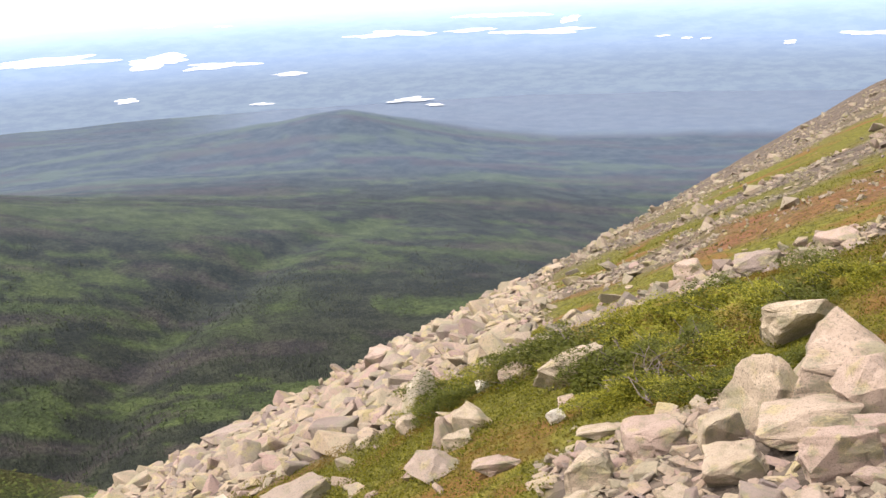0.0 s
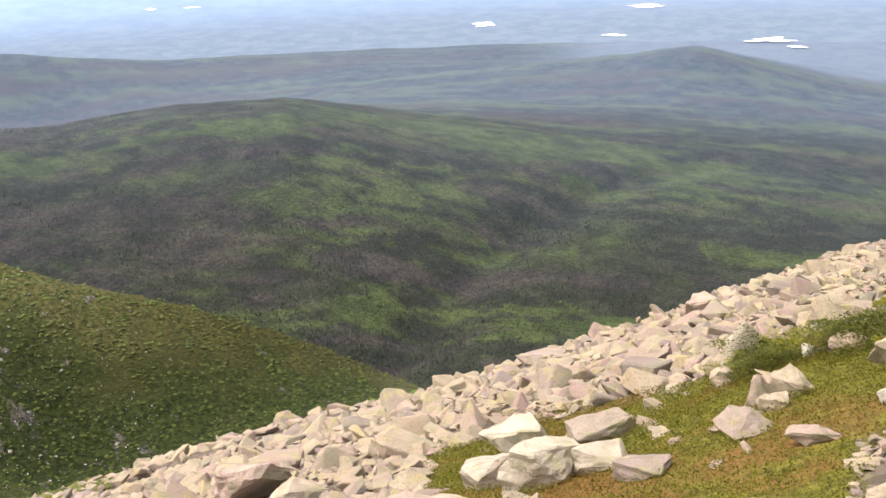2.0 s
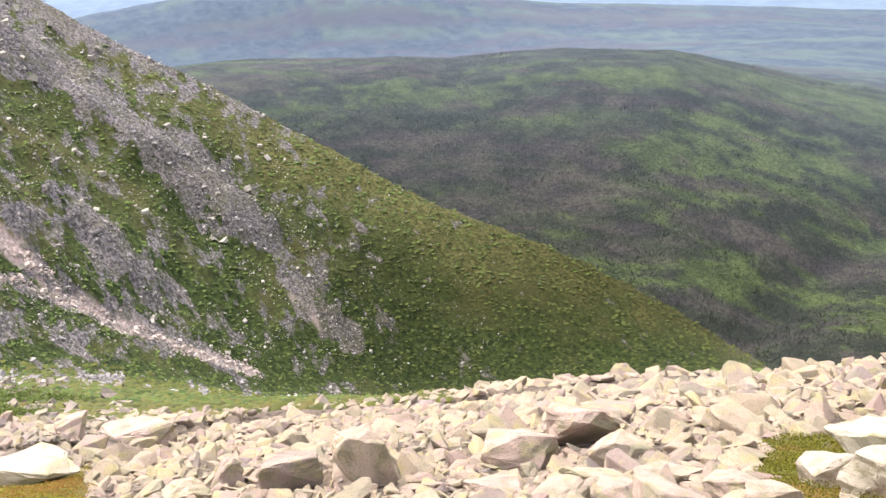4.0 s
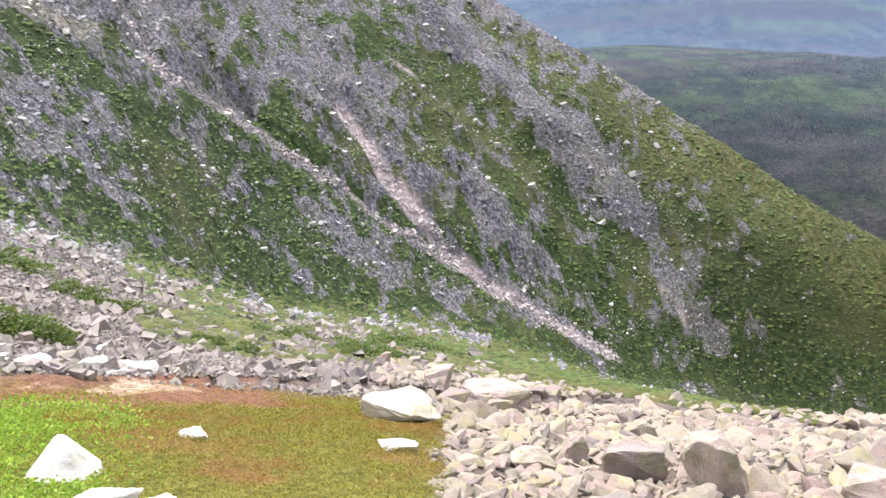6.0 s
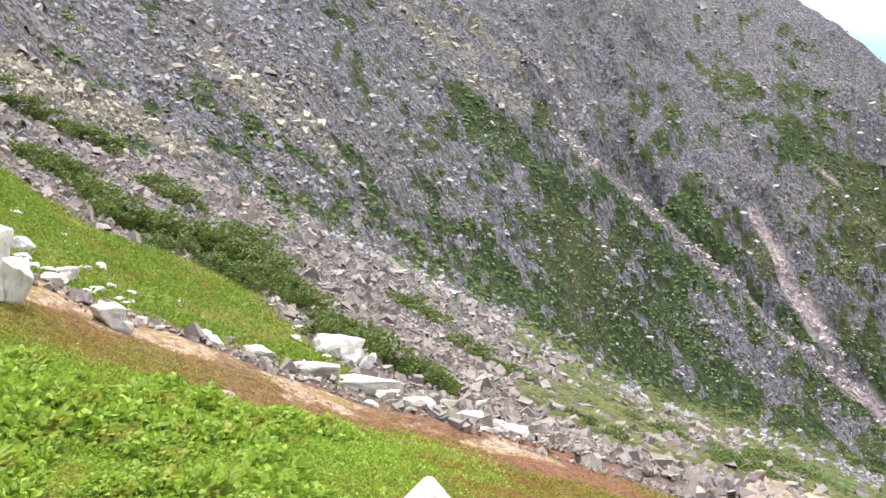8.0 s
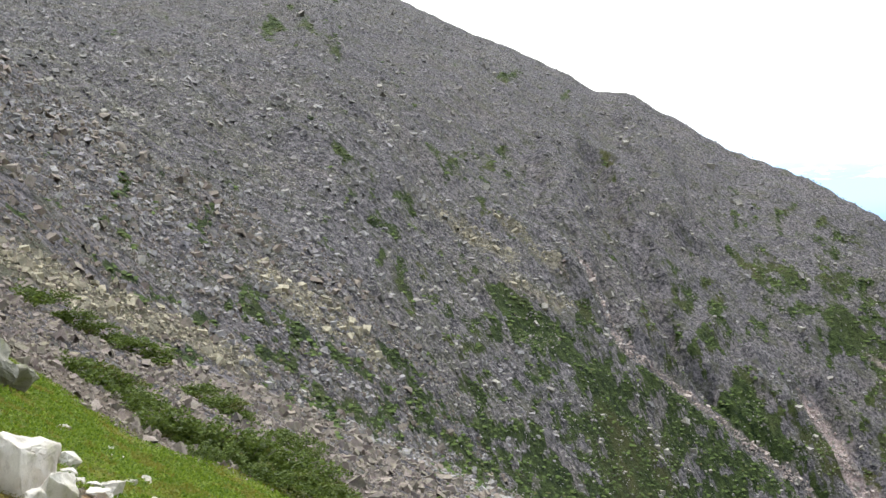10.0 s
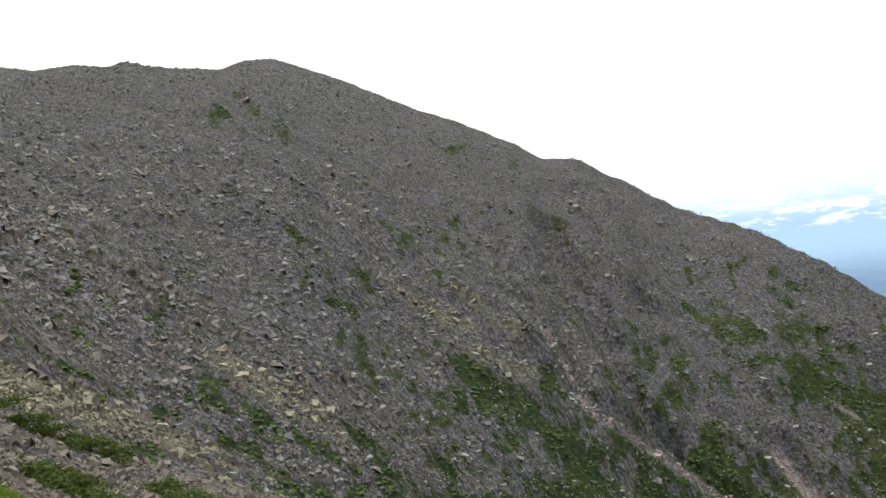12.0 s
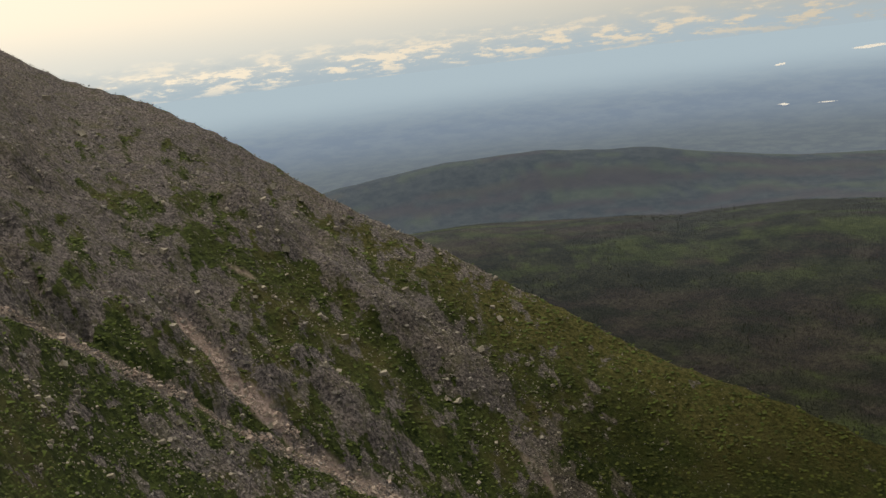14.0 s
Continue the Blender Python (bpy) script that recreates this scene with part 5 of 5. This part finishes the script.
def dwarf_spruce(seed, leaves=4000, needles=SPRUCE_LEAF):
    """A wind-pressed dwarf spruce: foliage of short sprays over a few crooked stems."""
    g = np.random.default_rng(seed)
    a, q = g.uniform(0, 2 * np.pi, leaves), np.sqrt(g.random(leaves))
    lobes = 0.75 + 0.25 * np.sin(a * 3 + g.uniform(0, 6)) + 0.12 * np.sin(a * 7 + g.uniform(0, 6))
    x, y = np.cos(a) * q * lobes, np.sin(a) * q * lobes
    dome = (1 - q ** 2) * (0.7 + 0.9 * fbm(x * 2.6 + seed, y * 2.6, 3, seed))
    z = np.clip(dome, 0.03, 1) * g.uniform(0.35, 1.0, leaves)
    foliage = leaf_cloud("foliage", np.stack([x, y, z], -1), g.uniform(0.04, 0.085, leaves) * (1 if leaves > 3000 else 1.5), needles, seed, 0.8, 0.2 if leaves > 3000 else 0.34)
    root = new("dwarf_spruce")
    foliage.parent = root
    for k in range(4):
        bm = bmesh.new()
        ang = g.uniform(0, 2 * np.pi)
        tip = Vector((math.cos(ang) * g.uniform(0.5, 0.95), math.sin(ang) * g.uniform(0.5, 0.95), g.uniform(0.2, 0.6)))
        base = Vector((tip.x * 0.1, tip.y * 0.1, -0.05))
        bend = (base + tip) / 2 + Vector((0, 0, -0.1))
        last, rad = base, 0.014
        for p in (bend, tip):
            way = p - last
            m = Matrix.Translation((last + p) / 2) @ way.to_track_quat("Z", "Y").to_matrix().to_4x4()
            bmesh.ops.create_cone(bm, segments=5, radius1=rad, radius2=rad * 0.6, depth=way.length, matrix=m, cap_ends=True)
            last, rad = p, rad * 0.6
        mesh = bpy.data.meshes.new("stem")
        bm.to_mesh(mesh)
        bm.free()
        mesh.materials.append(TWIG)
        stem = new("stem", mesh)
        stem.parent = root
        tagged(stem, "bare grey crooked stem")
    return root


KINDS = [dwarf_spruce(900 + k) for k in range(4)] + [dwarf_spruce(920 + k, 1800, DARK_LEAF) for k in range(4)] + [dwarf_spruce(940 + k, 4000, GULLY_LEAF) for k in range(4)]
used = [False] * 12


def plant(b, r, wide, high, label, turn):
    k = int(turn) % 4 + (4 if r > 15 else 8 if int(turn * 7) % 5 < 2 else 0)
    x, y, z = spot(b, r)
    m = pose(x, y, z - 0.02, 0, 0, turn)
    if used[k]:
        ob = copy_thing(KINDS[k], m)
    else:
        ob, used[k] = KINDS[k], True
        ob.matrix_world = m
    ob.scale = (wide / 2, wide / 2 * 0.8, high)
    tagged(ob, label, "shrub", "dwarf spruces")


MAT_LABEL = "low wind-pressed dwarf spruce mat, dark green"
g = np.random.default_rng(5)
SPRUCE_ROWS = [  # line of a mat: bearings and distances of its ends, shrubs, width, height
    (0.5, 9.9, -6, 9.6, 7, 0.9, 0.30), (-4, 9.2, -18, 9.6, 10, 1.0, 0.32), (-8, 8.4, -17, 7.6, 8, 0.9, 0.28), (-10, 7.2, -17.5, 6.6, 6, 0.7, 0.24),
    (-18, 8.6, -26, 8.8, 6, 1.0, 0.3), (3, 10.2, -1, 9.2, 4, 0.6, 0.26), (-19, 6.4, -23, 6.6, 3, 0.5, 0.2), (-2, 12.2, -9, 12.6, 3, 0.5, 0.2),
    (113.5, 63, 107, 66, 6, 4.2, 1.3), (111.5, 36, 108, 33, 5, 2.4, 0.85), (107.5, 30, 103, 29, 6, 2.2, 0.8), (103, 29, 98, 29.5, 7, 2.2, 0.75),
    (106, 27, 99, 26, 6, 1.6, 0.5), (98, 26.5, 94.5, 23, 4, 1.6, 0.55), (96.5, 21, 92, 20.5, 5, 1.3, 0.5), (92.5, 19.5, 88.5, 18.7, 4, 1.1, 0.4),
    (92, 47, 89, 45, 4, 2.2, 0.6), (105.5, 50, 102.5, 46, 5, 2.4, 0.7), (101, 42, 99, 38, 3, 2.0, 0.6), (88, 36, 84, 34, 4, 1.6, 0.5),
    (78, 40, 74, 36, 4, 1.8, 0.45), (73, 32, 68, 27, 6, 1.6, 0.45), (70, 45, 66, 38, 5, 2.2, 0.5), (81, 26, 78, 24, 3, 1.0, 0.35),
]
for b0, r0, b1, r1, count, wide, high in SPRUCE_ROWS:
    for k in range(count):
        t = (k + g.uniform(0.2, 0.8)) / count
        s = g.uniform(0.75, 1.25)
        plant(b0 + (b1 - b0) * t + g.normal(0, 0.3), (r0 + (r1 - r0) * t) * (1 + g.normal(0, 0.02)), wide * s * 1.4, high * s * (0.95 if r0 < 18 else 1.15), MAT_LABEL, g.uniform(0, 360))


def dead_branch(b, r, reach, seed):
    """Bare grey twigs lying in the shrubs: a crooked stick with side shoots."""
    q = random.Random(seed)
    x, y, z = spot(b, r)
    root = new("dead_branch")
    root.matrix_world = pose(x, y, z + 0.02, 0, 0, q.uniform(0, 360))
    for k in range(9):
        bm = bmesh.new()
        at, way, rad = Vector((q.uniform(-0.2, 0.2), q.uniform(-0.2, 0.2), 0.0)), Vector((q.uniform(-1, 1), q.uniform(-1, 1), q.uniform(0.25, 0.9))).normalized(), 0.009
        for step in range(4):
            end = at + way * reach * q.uniform(0.16, 0.28)
            m = Matrix.Translation((at + end) / 2) @ (end - at).to_track_quat("Z", "Y").to_matrix().to_4x4()
            bmesh.ops.create_cone(bm, segments=5, radius1=rad, radius2=rad * 0.75, depth=(end - at).length * 1.05, matrix=m, cap_ends=True)
            at, rad = end, rad * 0.75
            way = (way + Vector((q.uniform(-0.6, 0.6), q.uniform(-0.6, 0.6), q.uniform(-0.5, 0.4)))).normalized()
        mesh = bpy.data.meshes.new("twig")
        bm.to_mesh(mesh)
        bm.free()
        mesh.materials.append(TWIG)
        new("twig", mesh).parent = root
    return tagged(root, "bare grey dead twigs among dwarf spruce", "branch", "dead branches")


for k, (b, d) in enumerate(((-13.4, 7.3), (-14.2, 7.5), (-12.2, 7.0), (-15.3, 7.9), (-10.3, 8.0), (-7.2, 10.3), (-5.9, 10.5), (-8.6, 9.6))):
    dead_branch(b, d, 0.34, 600 + k)


def bilberry_bush(seed, leaves=900):
    """A knee-high leafy bush: broad leaves on thin upright stems."""
    g = np.random.default_rng(seed)
    a, q = g.uniform(0, 2 * np.pi, leaves), np.sqrt(g.random(leaves))
    x, y = np.cos(a) * q, np.sin(a) * q
    z = np.clip((1 - 0.7 * q ** 2) * (0.7 + 0.6 * fbm(x * 2.5 + seed, y * 2.5, 2, seed)), 0.05, 1.2) * g.uniform(0.45, 1.0, leaves)
    root = new("bilberry_bush")
    foliage = leaf_cloud("foliage", np.stack([x, y, z], -1), g.uniform(0.13, 0.26, leaves), BUSH_LEAF, seed, 0.5)
    foliage.parent = root
    for k in range(3):
        bm = bmesh.new()
        ang = g.uniform(0, 2 * np.pi)
        tip = Vector((math.cos(ang) * 0.4, math.sin(ang) * 0.4, 0.7))
        m = Matrix.Translation(tip / 2) @ tip.to_track_quat("Z", "Y").to_matrix().to_4x4()
        bmesh.ops.create_cone(bm, segments=5, radius1=0.02, radius2=0.01, depth=tip.length, matrix=m, cap_ends=True)
        mesh = bpy.data.meshes.new("stem")
        bm.to_mesh(mesh)
        bm.free()
        mesh.materials.append(TWIG)
        new("stem", mesh).parent = root
    return root


BUSHES = [bilberry_bush(960 + k) for k in range(3)]
first = [True] * 3
g = np.random.default_rng(15)
for k in range(58):
    b, r_ = g.uniform(96, 119), g.uniform(4.6, 10.8)
    kind = k % 3
    x, y, z = spot(b, r_)
    m = pose(x, y, z - 0.02, 0, 0, g.uniform(0, 360))
    if first[kind]:
        ob, first[kind] = BUSHES[kind], False
        ob.matrix_world = m
    else:
        ob = copy_thing(BUSHES[kind], m)
    w = g.uniform(0.22, 0.5)
    ob.scale = (w, w * 0.85, w * g.uniform(0.55, 0.85))
    tagged(ob, "bright green leafy bilberry bush in the heath", "shrub", "bilberry bushes")


# clumps on the face
def clump(seed):
    g = np.random.default_rng(seed)
    a = np.arange(6) * np.pi / 3 + g.uniform(-0.3, 0.3, 6)
    ring = np.stack([np.cos(a), np.sin(a), g.uniform(-0.1, 0.25, 6)], -1) * g.uniform(0.35, 0.6, (6, 1))
    co = np.concatenate([ring, [[g.uniform(-0.1, 0.1), g.uniform(-0.1, 0.1), 0.5]]])
    tri = np.array([(k, (k + 1) % 6, 6) for k in range(6)], np.int32)
    return co, tri


CLUMPS = [clump(k) for k in range(8)]
g, bs, rs, xs, ys = scatter(95000, 20, 121, 45, 700, 51, 0.75)
share = cover(xs, ys)
top = np.interp(bs, KNOTS, TABLE[3])
keep = (g.random(len(bs)) < smooth(0.4, 0.62, share["mats"] + 0.25 * fbm(xs / 7, ys / 7, 3, 53))) & (rs < top) & (share["face"] > 0.5) & (share["scar"] < 0.4)
xs, ys, rs = xs[keep], ys[keep], rs[keep]
size = g.uniform(0.5, 1.5, len(xs)) * (0.35 + rs / 430)
brush = strew("face_brush", CLUMPS, np.stack([xs, ys, land(xs, ys)], -1), np.stack([size * 1.3, size * 1.3, size * 0.6], -1), 0.15, BRUSH_LEAF, 55, True)
co = np.empty(len(brush.data.vertices) * 3, np.float32)
brush.data.vertices.foreach_get("co", co)
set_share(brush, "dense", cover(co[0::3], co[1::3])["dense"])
tagged(brush, "dark green dwarf spruce and alder brush on the face", "shrubs", kind="stuff")


g, bs, rs, xs, ys = scatter(14000, 42, 84, 24, 340, 151, 0.9)
keep = (g.random(len(bs)) < smooth(0.4, 0.62, cover(xs, ys)["mats"] + 0.15)) & (rs < np.interp(bs, KNOTS, TABLE[1]))
xs, ys, rs = xs[keep], ys[keep], rs[keep]
size = g.uniform(0.5, 1.2, len(xs)) * (0.25 + rs / 180)
gully = strew("gully_brush", CLUMPS, np.stack([xs, ys, land(xs, ys)], -1), np.stack([size * 1.4, size * 1.4, size * 0.7], -1), 0.15, GULLY_LEAF, 155, True)
tagged(gully, "green dwarf spruce and heath lining the gully", "shrubs", kind="stuff")


# the valley's woods
def conifer(seed):
    g = np.random.default_rng(seed)
    co, tri = [], []
    for z0, z1, rad in ((0.08, 0.7, 0.24), (0.42, 1.0, 0.16)):
        at = len(co)
        for k in range(5):
            a = k * 2 * np.pi / 5 + g.uniform(-0.3, 0.3)
            q = rad * g.uniform(0.7, 1.2)
            co.append((q * np.cos(a), q * np.sin(a), z0 + g.uniform(-0.05, 0.05)))
        co.append((0, 0, z1))
        tri += [(at + k, at + (k + 1) % 5, at + 5) for k in range(5)]
    return np.array(co), np.array(tri, np.int32)


def crown(seed):
    g = np.random.default_rng(seed)
    co = [(0, 0, 0.2)] + [(0.36 * np.cos(a) * g.uniform(0.7, 1.2), 0.36 * np.sin(a) * g.uniform(0.7, 1.2), g.uniform(0.45, 0.65)) for a in np.arange(5) * 2 * np.pi / 5] + [(g.uniform(-0.1, 0.1), g.uniform(-0.1, 0.1), g.uniform(0.85, 1.0))]
    tri = [(k, k % 5 + 1, 6) for k in range(1, 6)] + [(k % 5 + 1, k, 0) for k in range(1, 6)]
    return np.array(co), np.array(tri, np.int32)


def woodland(name, count, r_lo, r_hi, seed, label):
    g, bs, rs, xs, ys = scatter(count, -30, 72, r_lo, r_hi, seed, 1.0)
    woods = cover(xs, ys)["woods"] > 0.35
    rise = np.interp(bs, KNOTS, TABLE[4])
    seen = land(xs, ys) - EYE > rs * np.tan(np.radians(np.where(bs > 25, rise, -32))) - 25
    keep = woods & seen
    bs, rs, xs, ys = bs[keep], rs[keep], xs[keep], ys[keep]
    kinds_ = cover(xs, ys)
    leafy, dead = kinds_["glade"], kinds_["dead"]
    broad = g.random(len(xs)) < leafy * 0.9
    gone = g.random(len(xs)) < dead * (~broad) * 0.85
    obs_ = []
    for which, shapes, high, wide, tag in ((~broad & ~gone, [conifer(k) for k in range(5)], (1.3, 2.7), 1.2, (0, 0)), (broad, [crown(k) for k in range(6)], (0.8, 1.7), 1.4, (1, 0)), (gone, [conifer(k + 20) for k in range(3)], (1.8, 3.6), 0.4, (0, 1))):
        x, y = xs[which], ys[which]
        h = g.uniform(*high, len(x)) * (1.15 - 0.45 * smooth(700, 1200, np.hypot(x, y))) * np.where(fbm(x / 60, y / 60, 2, 99) > 0, 1.1, 0.8)
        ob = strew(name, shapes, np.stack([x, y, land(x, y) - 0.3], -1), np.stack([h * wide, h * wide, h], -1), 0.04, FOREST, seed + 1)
        n = len(ob.data.vertices)
        co = np.empty(n * 3, np.float32)
        ob.data.vertices.foreach_get("co", co)
        # painted haze on the crowns, as on the ground below
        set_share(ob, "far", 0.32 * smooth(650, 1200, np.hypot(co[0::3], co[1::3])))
        set_share(ob, "dense", cover(co[0::3], co[1::3])["dense"])
        set_share(ob, "leafy", np.full(n, tag[0]))
        set_share(ob, "dead", np.full(n, tag[1]))
        tagged(ob, label[tag], "forest", kind="stuff")


WOOD_LABELS = {(0, 0): "dark spruce forest in the valley", (1, 0): "light green birch thickets in the valley", (0, 1): "grey dead standing trees in the valley"}
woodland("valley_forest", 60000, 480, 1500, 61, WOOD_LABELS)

# ---- lakes of the lowland ----
def lake(b, e, wide_b, tall_e, lobes, seed):
    """A lake on the plain: bearing and fall of its middle in degrees, with an uneven shore."""
    g = np.random.default_rng(seed)
    rr = np.linspace(2230, 4850, 2200)
    bb = np.full(2200, float(b))
    zz = land(-rr * np.sin(np.radians(bb)), rr * np.cos(np.radians(bb))) - EYE
    fall = np.degrees(np.arctan2(zz, rr))
    r0 = float(np.interp(e, fall, rr))
    r1 = float(np.interp(e + 0.75 * tall_e, fall, rr))
    r2 = float(np.interp(e - 0.75 * tall_e, fall, rr))
    deep = (r1 - r2) / 2
    wide = r0 * math.radians(wide_b)
    n = 64
    a = np.arange(n) * 2 * np.pi / n
    shore = 1 + 0.28 * np.sin(lobes * a + g.uniform(0, 6)) + 0.2 * np.sin((lobes + 2) * a + g.uniform(0, 6)) + 0.12 * np.sin(9 * a + g.uniform(0, 6))
    across, along = np.cos(a) * wide * shore, np.sin(a) * deep * shore
    rings = [1.0, 0.66, 0.33]
    verts, faces = [], []
    for f in rings:
        rq, bq = r0 + along * f, b - np.degrees(across * f / r0)
        x, y = -rq * np.sin(np.radians(bq)), rq * np.cos(np.radians(bq))
        verts.append(np.stack([x, y, land(x, y) + 4.0], -1))
    x, y, z = spot(b, r0)
    verts = np.concatenate(verts + [np.array([[x, y, z + 4.0]])])
    for ring in range(2):
        for k in range(n):
            k2 = (k + 1) % n
            p, s = ring * n, (ring + 1) * n
            faces += [(p + k, p + k2, s + k2), (p + k, s + k2, s + k)]
    faces += [(2 * n + k, 2 * n + (k + 1) % n, 3 * n) for k in range(n)]
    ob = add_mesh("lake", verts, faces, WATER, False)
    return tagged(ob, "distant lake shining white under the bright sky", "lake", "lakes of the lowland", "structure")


LAKES = [  # bearing, fall, half width, half height in degrees, lobes
    (21.2, -5.1, 3.2, 0.30, 3), (15.2, -5.5, 1.6, 0.40, 2), (12.0, -6.0, 1.7, 0.20, 3), (8.1, -6.75, 1.1, 0.10, 2), (2.2, -4.9, 2.1, 0.20, 3),
    (-6.3, -5.2, 2.6, 0.16, 3), (-2.3, -4.95, 1.6, 0.1, 2), (-4.1, -4.2, 2.0, 0.16, 2), (-7.8, -4.6, 0.55, 0.2, 2), (-23.6, -5.8, 1.2, 0.16, 2), (17.1, -7.5, 0.65, 0.14, 2),
    (9.8, -8.3, 0.5, 0.09, 2), (1.4, -8.65, 1.1, 0.14, 3), (0.0, -9.0, 0.5, 0.07, 2), (-12.9, -5.7, 0.35, 0.05, 2), (-14.2, -5.85, 0.3, 0.06, 2), (-15.2, -5.9, 0.3, 0.05, 2),
    (-19.6, -6.2, 0.35, 0.12, 2), (35.5, -3.5, 0.3, 0.07, 2), (35.4, -5.65, 0.3, 0.06, 2), (33.2, -5.7, 0.5, 0.03, 2), (14.8, -3.7, 0.6, 0.07, 2), (11.8, -6.0, 0.3, 0.06, 2),
    (31.0, -3.0, 1.0, 0.08, 2), (11.5, -3.9, 0.4, 0.05, 2),
]
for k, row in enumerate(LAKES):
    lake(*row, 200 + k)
